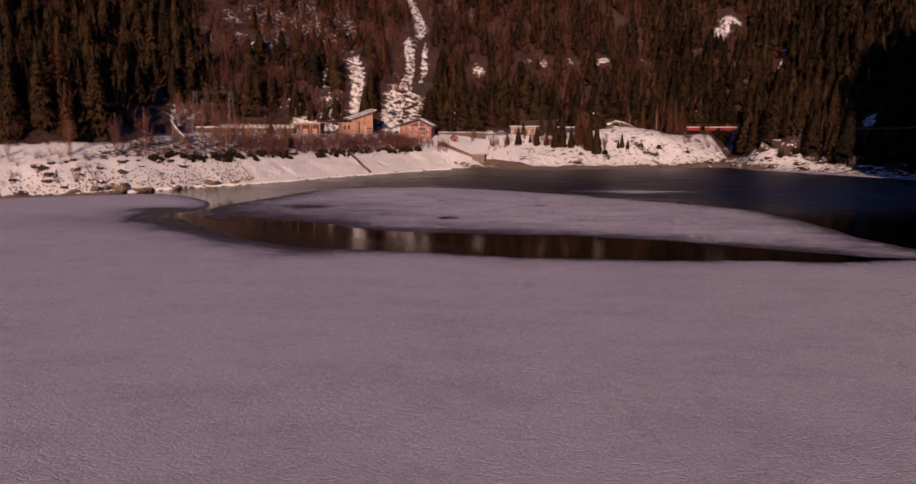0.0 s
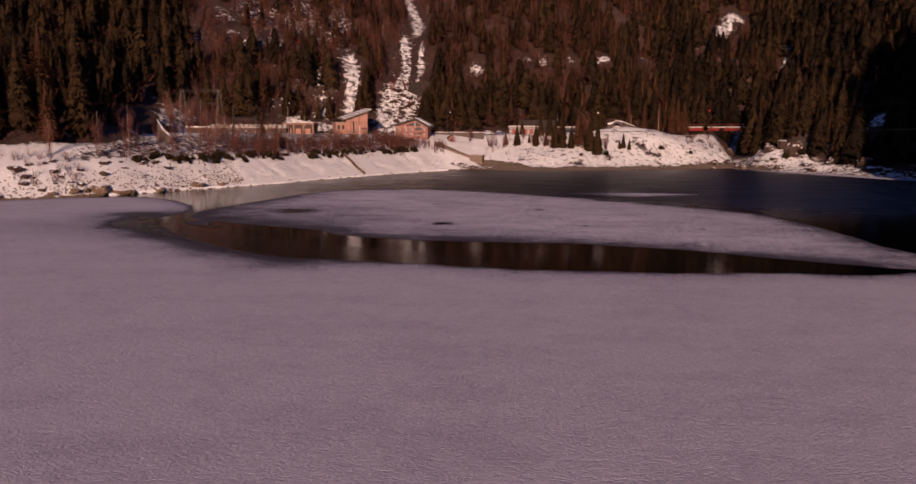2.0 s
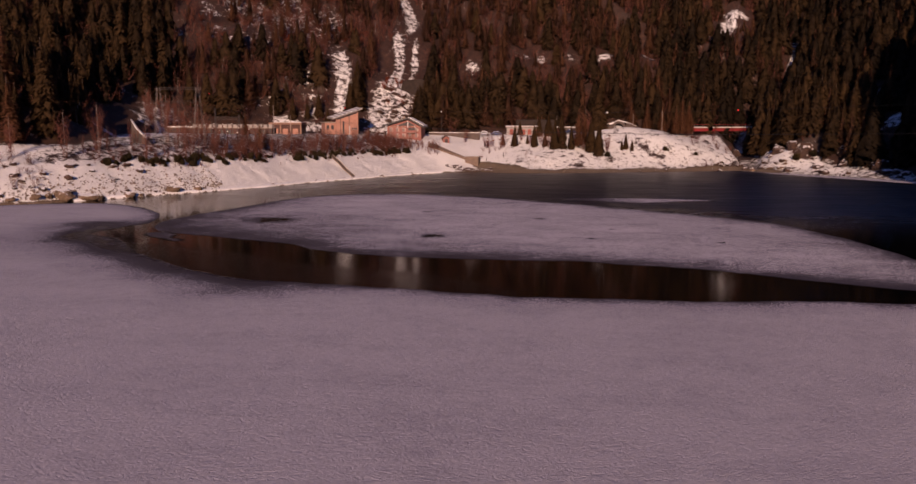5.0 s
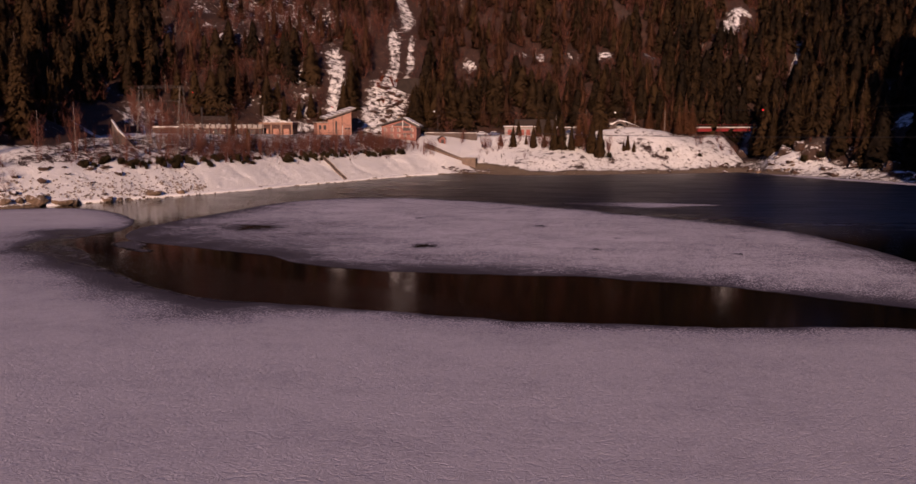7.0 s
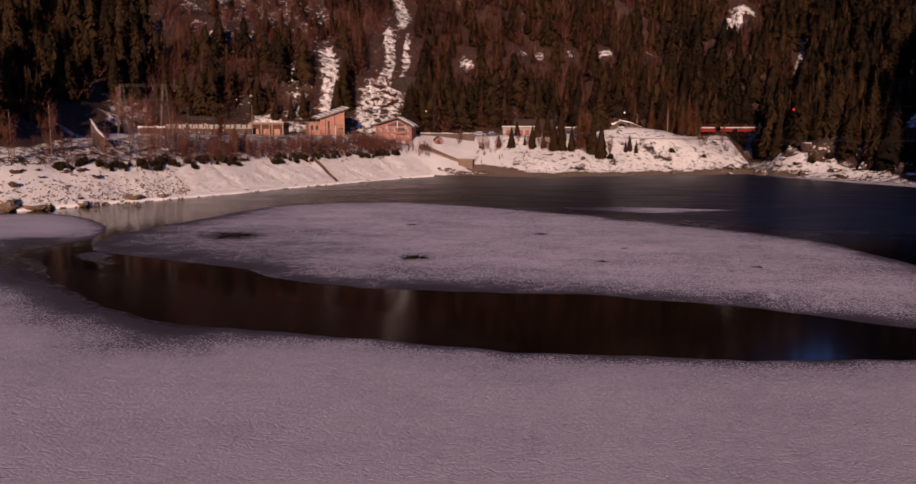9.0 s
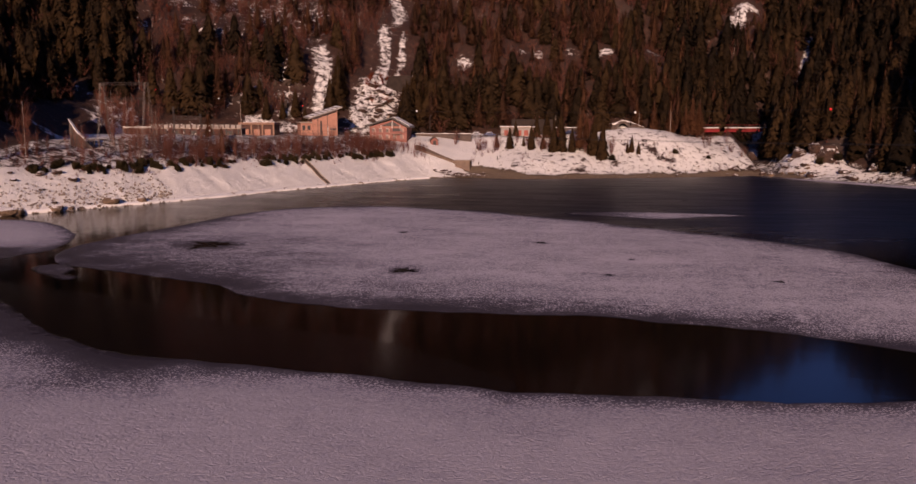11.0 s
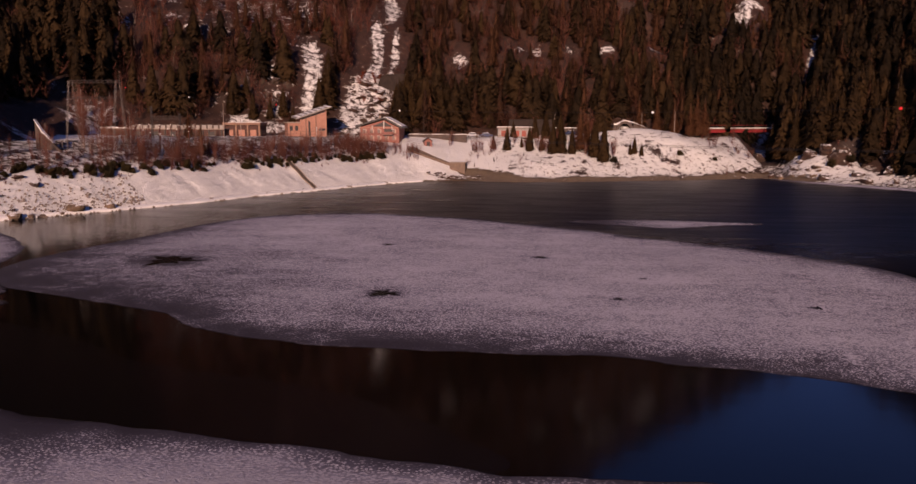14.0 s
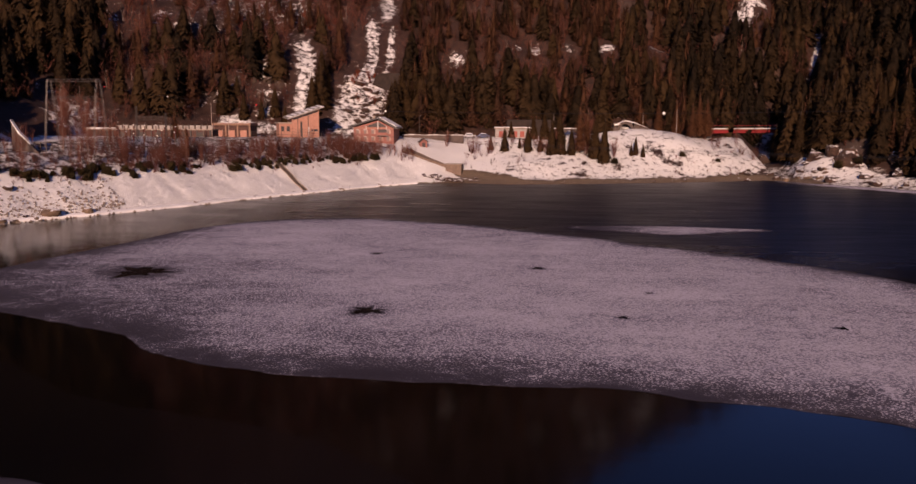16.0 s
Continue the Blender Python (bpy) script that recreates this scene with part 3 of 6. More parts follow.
# ---- trees ----
def conifer(tiers, per, seed, width=0.15, droop=0.55, broad=0.34, hang=0.7, low=0.04, core=0.5, sprays=False, rings=5, single=True):
    """A conifer's crown one metre high: tiers of drooping boughs, each a ridged spray, round a slim inner mass."""
    rng = np.random.default_rng(seed)
    v, f = [], []

    def bough(root, a, r, drop, w):
        ca, sa = math.cos(a), math.sin(a)
        x, y, z = root
        skew = 0.5 * (rng.random() - 0.5)
        mid, sag = r * (0.5 + 0.2 * rng.random()), hang * w
        b = len(v)
        if single:
            v.extend([(x + mid * 0.9 * ca - w * sa, y + mid * 0.9 * sa + w * ca, z - drop * mid - sag * skew), (x + mid * 0.9 * ca + w * sa, y + mid * 0.9 * sa - w * ca, z - drop * mid + sag * skew), (x + r * ca, y + r * sa, z - drop * r - sag)])
            f.append((b, b + 1, b + 2))
            return
        v.extend([root, (x + mid * ca - w * sa, y + mid * sa + w * ca, z - drop * mid - sag * (0.7 + skew)),
                  (x + r * ca, y + r * sa, z - drop * r * 0.92 - 0.1 * sag),
                  (x + mid * ca + w * sa, y + mid * sa - w * ca, z - drop * mid - sag * (0.7 - skew))])
        f.extend([(b, b + 2, b + 1), (b, b + 3, b + 2)])

    lean = (0.012 * (rng.random() - 0.5), 0.012 * (rng.random() - 0.5))
    if core:
        for i in range(rings):
            t = i / rings
            for k in range(6):
                a = 6.283 * (k + 0.5 * (i % 2)) / 6
                q = core * width * (1 - t) ** 0.85 * (1.0 if i % 2 else 0.8) * (0.8 + 0.4 * rng.random())
                v.append((q * math.cos(a), q * math.sin(a), low + (0.92 - low) * t + 0.25 * (rng.random() - 0.5) / rings))
        for i in range(rings - 1):
            for k in range(6):
                p, q = 6 * i + k, 6 * i + (k + 1) % 6
                f += [(p, q, p + 6), (q, q + 6, p + 6)]
    lump = rng.random(3) * 6.283
    for i in range(tiers):
        t = i / tiers
        tier = width * (1 - t) ** 0.82 * (0.82 + 0.3 * rng.random()) * (0.72 + 0.28 * min(1.0, t / 0.12)) + 0.006
        n = max(4, int(per * (1 - 0.6 * t)))
        for k in range(n):
            a = 6.283 * (k + 0.8 * rng.random()) / n + 2.4 * i
            r = tier * (0.70 + 0.38 * rng.random()) * (1 + 0.16 * math.sin(2 * a + lump[0]) + 0.10 * math.sin(3 * a + 11 * t + lump[1]))
            z = low + (0.955 - low) * min(1.0, t + 1.3 * (rng.random() - 0.4) / tiers)
            drop = droop * (0.75 + 0.5 * rng.random()) * (1.15 - 0.5 * t)
            root = (0.08 * r * math.cos(a) + lean[0], 0.08 * r * math.sin(a) + lean[1], z + 0.006)
            bough(root, a, r, drop, broad * r * (0.8 + 0.4 * rng.random()) + 0.002)
            if sprays:
                for turn in (-0.55, 0.5):
                    q = r * (0.35 + 0.2 * rng.random())
                    base = (q * math.cos(a), q * math.sin(a), z - drop * q + 0.002)
                    bough(base, a + turn, r * (0.42 + 0.15 * rng.random()), drop * 1.1, broad * r * 0.45)
    b = len(v)
    v += [(0.006 + lean[0], lean[1], 0.91), (lean[0] - 0.004, lean[1] + 0.006, 0.91), (lean[0] - 0.004, lean[1] - 0.006, 0.91), (lean[0], lean[1], 1.0)]
    f += [(b, b + 1, b + 3), (b + 1, b + 2, b + 3), (b + 2, b, b + 3)]
    v, f = np.array(v), np.array(f)
    n = np.cross(v[f[:, 1]] - v[f[:, 0]], v[f[:, 2]] - v[f[:, 0]])
    mid = v[f].mean(axis=1)
    turn = n[:, 0] * mid[:, 0] + n[:, 1] * mid[:, 1] + n[:, 2] * 0.5 * np.hypot(mid[:, 0], mid[:, 1]) < 0
    f[turn] = f[turn][:, ::-1]
    return v, f


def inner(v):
    """One near the trunk, nought for the twig tips: inner shade painted by tint."""
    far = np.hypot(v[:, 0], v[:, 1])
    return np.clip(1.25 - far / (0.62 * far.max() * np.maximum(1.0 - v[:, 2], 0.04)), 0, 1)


def cone_normals(v):
    """Soft outward normals for the twigs, as a mass of needles has."""
    far = np.hypot(v[:, 0], v[:, 1])[:, None]
    jitter = np.random.default_rng(3).normal(0, 0.55, v.shape)
    out = np.c_[v[:, :2] / np.maximum(far, 1e-6), np.full(len(v), 0.40)] + jitter
    return out / np.linalg.norm(out, axis=1, keepdims=True)


def bare_tree(stems, twigs, seed, spread=0.22, thick=0.010, reach=0.10, rise=1.3):
    """Thin upright stems with a haze of fine twigs, one metre high."""
    rng = np.random.default_rng(seed)
    v, f = [], []

    def sliver(a, c, w):
        a, c = np.array(a), np.array(c)
        th = rng.random() * 3.14
        side = np.array([math.cos(th), math.sin(th), 0]) * w
        b = len(v)
        v.extend([a - side, a + side, c])
        f.append((b, b + 1, b + 2))

    for _ in range(stems):
        a = rng.random() * 6.283
        lean, high = spread * (0.15 + 0.85 * rng.random()), 0.55 + 0.45 * rng.random()
        top = np.array([math.cos(a) * lean, math.sin(a) * lean, high])
        foot = np.array([math.cos(a) * 0.03, math.sin(a) * 0.03, 0])
        sliver(foot, top, thick)
        for _ in range(twigs):
            s = 0.12 + 0.86 * rng.random() ** 0.8
            p = foot + (top - foot) * s + np.array([rng.normal(), rng.normal(), 0]) * 0.035 * s
            b2 = rng.random() * 6.283
            q = p + np.array([math.cos(b2), math.sin(b2), rise * (0.6 + 0.8 * rng.random())]) * reach * (0.35 + 0.9 * rng.random())
            sliver(p, q, thick * (0.55 + 0.5 * rng.random()))
    return np.array(v), np.array(f)


def grove(name, mat, kinds, places, label, category, soft=False, dark=0.0):
    """Many trees in one mesh: places hold x, y, z, height, width factor."""
    rng = np.random.default_rng(len(places))
    vs, fs, ts, ns, base = [], [], [], [], 0
    bent = [cone_normals(v) if soft else v for v, f in kinds]
    # wood holds each crown's painted inner shade, from inner()
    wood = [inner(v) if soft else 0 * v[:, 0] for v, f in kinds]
    for i, (x, y, z, h, w) in enumerate(places):
        v, f = kinds[i % len(kinds)]
        a = rng.random() * 6.283
        ca, sa = math.cos(a) * h * w, math.sin(a) * h * w
        vs.append(np.stack([v[:, 0] * ca - v[:, 1] * sa + x, v[:, 0] * sa + v[:, 1] * ca + y, v[:, 2] * h + z], -1))
        fs.append(f + base)
        q = bent[i % len(kinds)]
        ns.append(np.stack([q[:, 0] * math.cos(a) - q[:, 1] * math.sin(a), q[:, 0] * math.sin(a) + q[:, 1] * math.cos(a), q[:, 2]], -1))
        # inner shade and a stand's darkening both come off the tint
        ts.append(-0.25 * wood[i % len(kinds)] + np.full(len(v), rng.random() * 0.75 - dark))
        base += len(v)
    return tagged(new(name, mesh_of(name, np.concatenate(vs), np.concatenate(fs), mat, soft, np.concatenate(ns) if soft else None, tint=np.concatenate(ts))), label, category, kind="stuff")


def scatter(x0, x1, y0, y1, cell, seed):
    rng = np.random.default_rng(seed)
    u, v = np.meshgrid(np.arange(x0, x1, cell), np.arange(y0, y1, cell))
    u, v = u.ravel() + rng.random(u.size) * cell, v.ravel() + rng.random(v.size) * cell
    h, m, d = ground_height(u, v)
    return u, v, h, m, d, rng.random(u.size), rng.random(u.size), rng.random(u.size)


NEAR_SPRUCE = [conifer(54, 14, s, width=0.185, broad=0.22, hang=0.9, core=0.74, sprays=True, rings=13) for s in (1, 2, 3, 4)]
MID_SPRUCE = [conifer(33, 13, s, width=0.20, broad=0.24, hang=0.9, core=0.76, rings=7) for s in range(11, 18)]
FAR_SPRUCE = [conifer(5, 5, s, width=0.20, broad=0.5, core=0.7) for s in range(21, 25)]
MID_LARCH = [conifer(30, 16, s, width=0.155, droop=0.15, broad=0.14, hang=1.2, low=0.08, core=0.45) for s in range(31, 37)]
FAR_LARCH = [conifer(5, 5, s, width=0.14, droop=0.2, broad=0.4, core=0.5) for s in range(41, 44)]
MID_BARE = [bare_tree(8, 19, s, 0.30, 0.0056) for s in range(51, 57)]

stems, pure, spruces, larches, bares, far_spruces, far_larches, near, under = [], [], [], [], [], [], [], [], []
# the last field is unseen: trees on the spur that add to its shade
for (x0, x1, y0, y1, cell, seed) in ((-340, 340, 150, 520, 5.1, 1), (-620, 760, 520, 1050, 13, 2), (46, 330, -200, 250, 9, 3)):
    for x, y, h, m, d, r1, r2, r3 in zip(*scatter(x0, x1, y0, y1, cell, seed)):
        if m < 1 or (x > -110 and x < -80 and y < 250) or (seed < 3 and not -0.69 * y - 4 < x < 0.50 * y + 20):
            continue
        edge = [to_line(np.array([x]), np.array([y]), g[:-1])[0][0] - g[-1] for g in GULLIES]
        if any(e < (2.6 if g[0][0] < 0 else 1.4) for e, g in zip(edge, GULLIES)):
            if seed == 1 and min(edge) > 0:
                under += [(x, y, h - 0.4, 1.6 + 1.5 * r2, 1.5), (x - 1.2, y + 1.5, h - 0.4, 1.4 + 1.5 * r3, 1.5)]
            continue
        if to_line(np.array([x]), np.array([y]), VALLEY)[0][0] < (4.5 if y < 395 else 2):
            if seed == 1 and y > 352:
                under += [(x, y, h - 0.4, 1.5 + 2 * r2, 1.5), (x + 1.6, y + 2.5, h - 0.4, 1.5 + 2 * r3, 1.5)]
            continue
        k, room = math.hypot(x, y), 99.0
        for cx, cy, r, f in CLEARINGS:
            ahead = math.hypot(cx, cy) - k
            if abs(x * cy - y * cx) / k < r and -r < ahead < f:
                room = min(room, 0.50 * ahead if math.hypot(x - cx, y - cy) > r else 0.0)
        if room < 99 and seed == 1 and room > 0.5:
            under += [(x + 3 * (q - 0.5), y + 3 * (w - 0.5), h - 0.3, min(room, 1.8 + 2 * w), 1.5) for q, w in ((r1, r2), (r2, r3), (r3, r1))]
        if room < 1.3:
            continue
        a = x / y
        if 0.183 < a < 0.262 and y < 354 + (x - 66) * 0.94:
            continue
        if a < -0.40 or seed == 3:
            spruce, keep = 0.90, 0.95
        elif a < -0.115:
            spruce, keep = 0.30 - 0.24 * float(step(30, 62, m)), 0.93 - 0.25 * float(step(50, 100, m)) * (a < -0.22)
        else:
            spruce, keep = 0.58 - 0.30 * (h > 36 and a < 0.15) + 0.3 * float(step(0.12, 0.2, a)), 0.95
        clump = value_noise(np.array([x]), np.array([y]), 35, 91, 2)[0]
        spruce += (clump - 0.5) * (0.8 if a < -0.4 or a > -0.115 else 0.5 if m < 30 else 0.3)
        if -134 < x < -112 and 248 < y < 294:                              # a glade lets the sun in
            continue
        if x < -108 and 235 < y < 310 and m < 45:                          # open wood behind the yard
            keep = 0.6
        if r1 > keep:
            if seed == 1:
                under += [(x, y, h - 0.4, 3.0 + 2 * r2, 1.5), (x - 2.5, y + 2, h - 0.4, 2.2 + 2 * r3, 1.5)]
            continue
        tall = (13 + 9.5 * r3) * (0.75 if x < -108 and 235 < y < 310 else 1.0) * (0.75 + 0.5 * clump) + 3 * (1 - float(step(8, 30, m))) + 5 * (a < -0.4)
        if seed == 1 and -110 < x < -92 and y < 275:                     # young open wood beside the yard
            tall = tall * 0.55
            if r3 > 0.55 or (y < 245 and r2 > 0.6):
                continue
        tall = min(tall, room, 14.0 if x < -112 and 200 < y < 250 else 99.0)
        if seed != 1:
            (far_spruces if r2 < spruce else far_larches).append((x, y, h - 0.3, tall, 1.35))
        elif r2 < spruce:
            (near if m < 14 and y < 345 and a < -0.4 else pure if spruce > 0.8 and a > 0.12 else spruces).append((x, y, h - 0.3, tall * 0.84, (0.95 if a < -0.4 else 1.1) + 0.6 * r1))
        elif r2 < spruce + 0.35 * (1 - spruce) or (a > -0.115 and r2 < spruce + 0.8 * (1 - spruce)):
            larches.append((x, y, h - 0.3, tall * 0.76, 1.1 + 0.55 * r1))
        else:
            bares.append((x, y, h - 0.3, tall * (0.36 if m < 22 else 0.55), 1.2))
            if r3 < 0.5:
                stems.append((x + 1.0, y - 1.2, h - 0.3, 5 + 5 * r3, 1.0))
            bares.append((x + 2.6 * r3, y + 2.4, h - 0.3, tall * (0.30 if m < 22 else 0.42), 1.3))
        if seed == 1 and m < 140:                    # brown underwood in the gaps
            under.append((x + 2.6, y - 1.9, h - 0.8, 3.5 + 4 * r2, 1.5))
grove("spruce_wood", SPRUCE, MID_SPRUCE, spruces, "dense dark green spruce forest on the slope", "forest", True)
# the right slope's shade is put into a lower tint here
grove("old_spruce_wood", SPRUCE, MID_SPRUCE, pure, "stand of pure spruce on the right slope, tinted darker for shade", "forest", True, 0.2)
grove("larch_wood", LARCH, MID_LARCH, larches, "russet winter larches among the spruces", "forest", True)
grove("bare_wood", TWIG, MID_BARE, bares, "leafless reddish birch scrub on the mountainside", "forest")
grove("birch_stems", PALE_BARK, [bare_tree(2, 3, s, 0.14, 0.0075, 0.2) for s in range(71, 76)], stems, "thin pale birch stems in the brown scrub", "forest")
RUSSET = leaf_material("russet_leaves", (0.11, 0.026, 0.012), (0.30, 0.072, 0.030))
rng = np.random.default_rng(44)
russet = []
for cx, cy, r, n in ((-95, 365, 5, 12), (-79, 381, 6, 14), (-70, 383, 4, 6), (-125, 352, 6, 8), (-52, 352, 4, 8), (-50, 346, 3, 5), (-112, 340, 5, 6), (-30, 398, 6, 8)):
    for _ in range(n):
        x, y = cx + rng.normal() * r * 0.6, cy + rng.normal() * r * 0.6
        russet.append((x, y, height_at(x, y) - 0.2, 1.5 + 2.0 * rng.random(), 1.4))
grove("beech_scrub", RUSSET, [bare_tree(9, 30, s, 0.5, 0.012, 0.12) for s in range(81, 84)], russet, "low red-brown beech scrub holding its leaves", "scrub")
grove("underwood", TWIG, [bare_tree(6, 13, s, 0.40, 0.0085) for s in range(61, 66)], under, "low brown underwood between the spruces", "scrub")
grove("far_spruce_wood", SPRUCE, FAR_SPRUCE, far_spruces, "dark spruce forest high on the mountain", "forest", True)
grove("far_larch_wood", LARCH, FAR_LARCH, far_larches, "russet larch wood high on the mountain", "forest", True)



# ---- materials of things ----
STEEL = plain("galvanised_steel", (0.115, 0.098, 0.092), 0.5, 0.6, scale=1.5, relief=0.05)
CONCRETE = plain("weathered_concrete", (0.30, 0.24, 0.20), 0.9, scale=0.8, vary=0.35, relief=0.3)
WARM_CONCRETE = plain("orange_stained_concrete", (0.25, 0.145, 0.105), 0.9, scale=0.8, vary=0.3, relief=0.3)
DARK_CONCRETE = plain("damp_concrete", (0.085, 0.062, 0.053), 0.9, scale=0.8, vary=0.4, relief=0.3)
ORANGE = plain("orange_brown_boards", (0.37, 0.18, 0.13), 0.75, scale=1.2, vary=0.18, relief=0.2)
RUST_RED = plain("red_brown_render", (0.26, 0.105, 0.085), 0.85, scale=1.0, vary=0.2, relief=0.2)
SNOW_MAT = plain("lying_snow", (0.84, 0.84, 0.85), 0.7, scale=0.9, vary=0.04, relief=0.4)
ROOFING = plain("grey_roof_sheet", (0.22, 0.21, 0.21), 0.55, 0.2, scale=1.0, vary=0.3)
DARK = plain("dark_recess", (0.03, 0.025, 0.025), 0.6, scale=2.0)
GLASS = plain("window_glass", (0.05, 0.055, 0.065), 0.08, scale=2.0, relief=0.0)
PANE = plain("curtained_glass", (0.22, 0.17, 0.155), 0.12, scale=2.0, vary=0.2, relief=0.0)
PANEL = plain("grey_white_panels", (0.27, 0.245, 0.23), 0.7, scale=1.5, vary=0.25)
ROUGH_STONE = plain("dark_rough_masonry", (0.026, 0.016, 0.012), 0.95, scale=0.9, vary=0.5, relief=0.6)
RAMP_STONE = plain("stained_ramp_concrete", (0.15, 0.105, 0.08), 0.9, scale=0.7, vary=0.4, relief=0.3)
BROWN_WALL = plain("stained_brown_wall", (0.07, 0.032, 0.025), 0.85, scale=0.8, vary=0.35, relief=0.3)
WHITE = plain("white_paint", (0.50, 0.46, 0.44), 0.6, scale=2.0, vary=0.1)
RED = plain("red_paint", (0.27, 0.03, 0.032), 0.5, scale=1.5, vary=0.2)
DOOR_RED = plain("red_doors", (0.27, 0.05, 0.033), 0.6, scale=2.0, vary=0.2)
SIGNAL_RED = plain("signal_red_plastic", (0.80, 0.035, 0.03), 0.35, scale=2.0, vary=0.08, relief=0.0)
SIGNAL_WHITE = plain("signal_white_plastic", (0.85, 0.83, 0.80), 0.35, scale=2.0, vary=0.05, relief=0.0)
PORCELAIN = plain("brown_porcelain", (0.10, 0.028, 0.020), 0.25, scale=4.0, vary=0.2, relief=0.0)
ROCK = plain("granite", (0.19, 0.15, 0.125), 0.9, scale=0.9, vary=0.55, relief=0.8)
TYRE = plain("tyre_rubber", (0.02, 0.02, 0.02), 0.9, scale=5.0)
GREY_PAINT = plain("silver_grey_car_paint", (0.32, 0.33, 0.36), 0.3, 0.3, scale=2.0, vary=0.05, relief=0.0)
BLUE_PAINT = plain("dark_blue_car_paint", (0.04, 0.06, 0.14), 0.3, 0.2, scale=2.0, vary=0.05, relief=0.0)
SHUTTER = plain("faded_shutters", (0.40, 0.27, 0.22), 0.7, scale=2.0, vary=0.15)
CABLE = plain("aluminium_cable", (0.04, 0.038, 0.038), 0.5, 0.7, scale=2.0, relief=0.0)


def thing(name, x, y, z, turn=0, label="", category="", group=""):
    ob = new(name)
    ob.empty_display_size = 0.5
    ob.matrix_world = pose(x, y, z, 0, 0, turn)
    return tagged(ob, label, category, group)


def solid(name, limits, mat, parent, label="", bevel=0.03):
    return part(name, box(bmesh.new(), *limits, bevel), mat, parent, label)


def lattice(a, b, wide, gap, r=0.045, up=(0, 0, 1)):
    """A square lattice bar from a to b: four chords and crossed braces."""
    bm = bmesh.new()
    a, b = Vector(a), Vector(b)
    ahead = (b - a).normalized()
    side = ahead.cross(Vector(up))
    side = side.normalized() if side.length > 0.1 else Vector((1, 0, 0))
    over = side.cross(ahead).normalized()
    corners = [(side * i + over * j) * wide / 2 for i, j in ((-1, -1), (1, -1), (1, 1), (-1, 1))]
    n = max(2, int((b - a).length / gap))
    for c in corners:
        rod(bm, a + c, b + c, r, sides=4)
    for k in range(n):
        p, q = a + (b - a) * k / n, a + (b - a) * (k + 1) / n
        for i in range(4):
            c, d = corners[i], corners[(i + 1) % 4]
            if k % 2:
                c, d = d, c
            rod(bm, p + c, q + d, r * 0.6, sides=3)
    return bm


# ---- power gantry and switchyard ----
gz = height_at(-87, 228)
gantry = thing("power_gantry", -87.4, 228, gz, -6, "tall grey lattice steel portal gantry of a switchyard", "gantry")
TALL = 24.8 - gz
for sx in (-5.4, 5.4):
    for dy in (-1.7, 1.7):
        part("leg", lattice((sx + dy * 0.42, dy, -0.5), (sx + dy * 0.1, dy * 0.18, TALL), 0.26, 0.9, 0.018), STEEL, gantry)
    for f, w in ((0.45, 1.0), (0.7, 0.7)):
        part("brace", rod(bmesh.new(), (sx - w * 0.4, -w, TALL * f), (sx + w * 0.4, w, TALL * f), 0.06, sides=4), STEEL, gantry)
part("top_beam", lattice((-5.8, 0, TALL - 0.2), (5.8, 0, TALL - 0.2), 0.52, 0.75, 0.028), STEEL, gantry)
part("lower_beam", lattice((-5.3, 0, TALL - 3.5), (5.3, 0, TALL - 3.5), 0.36, 0.75, 0.022), STEEL, gantry)


def insulator(bm, top, length, discs=7, r=0.13):
    for k in range(discs):
        z = top[2] - length * (k + 0.5) / discs
        bmesh.ops.create_cone(bm, cap_ends=True, segments=8, radius1=r, radius2=r * 0.45, depth=length / discs * 0.8, matrix=Matrix.Translation((top[0], top[1], z)))
    return bm


for sx in (-3.4, 0, 3.4):
    part("insulator_string", insulator(bmesh.new(), (sx, -0.1, TALL - 3.7), 1.5), PORCELAIN, gantry, "brown porcelain insulator string")

sz = height_at(-87, 262)
little = thing("busbar_gantry", -90.7, 262, sz, 0, "low grey steel busbar gantry beside switchgear", "gantry")
for sx in (0, 7.2):
    part("post", lattice((sx, 0, -0.3), (sx, 0, 20.2 - sz if sx == 0 else 18.4 - sz), 0.35, 0.8, 0.05), STEEL, little)
for zz in (17.6, 17.0):
    part("beam", lattice((-0.3, 0, zz - sz), (7.6, 0, zz - sz), 0.3, 0.7, 0.04), STEEL, little)


def post_insulator(x, y):
    z = height_at(x, y)
    t = thing("post_insulator", x, y, z, 0, "dark red porcelain post insulator on a pale pedestal", "insulator", "switchyard insulators")
    part("pedestal", rod(bmesh.new(), (0, 0, -0.3), (0, 0, 1.9), 0.13, 0.11), STEEL, t)
    part("stack", insulator(bmesh.new(), (0, 0, 3.5), 1.6, 8, 0.17), PORCELAIN, t)
    part("cap", rod(bmesh.new(), (0, 0, 3.5), (0, 0, 3.7), 0.12), SIGNAL_WHITE, t)
    return t


first_post = post_insulator(-88, 246)
rng = random.Random(5)
for i in range(21):
    x, y = -92 + (i % 7) * 2.4 + rng.uniform(-0.4, 0.4), 243 + (i // 7) * 8 + rng.uniform(-1, 1)
    copy_thing(first_post, pose(x, y, height_at(x, y), 0, 0, rng.uniform(0, 90)))

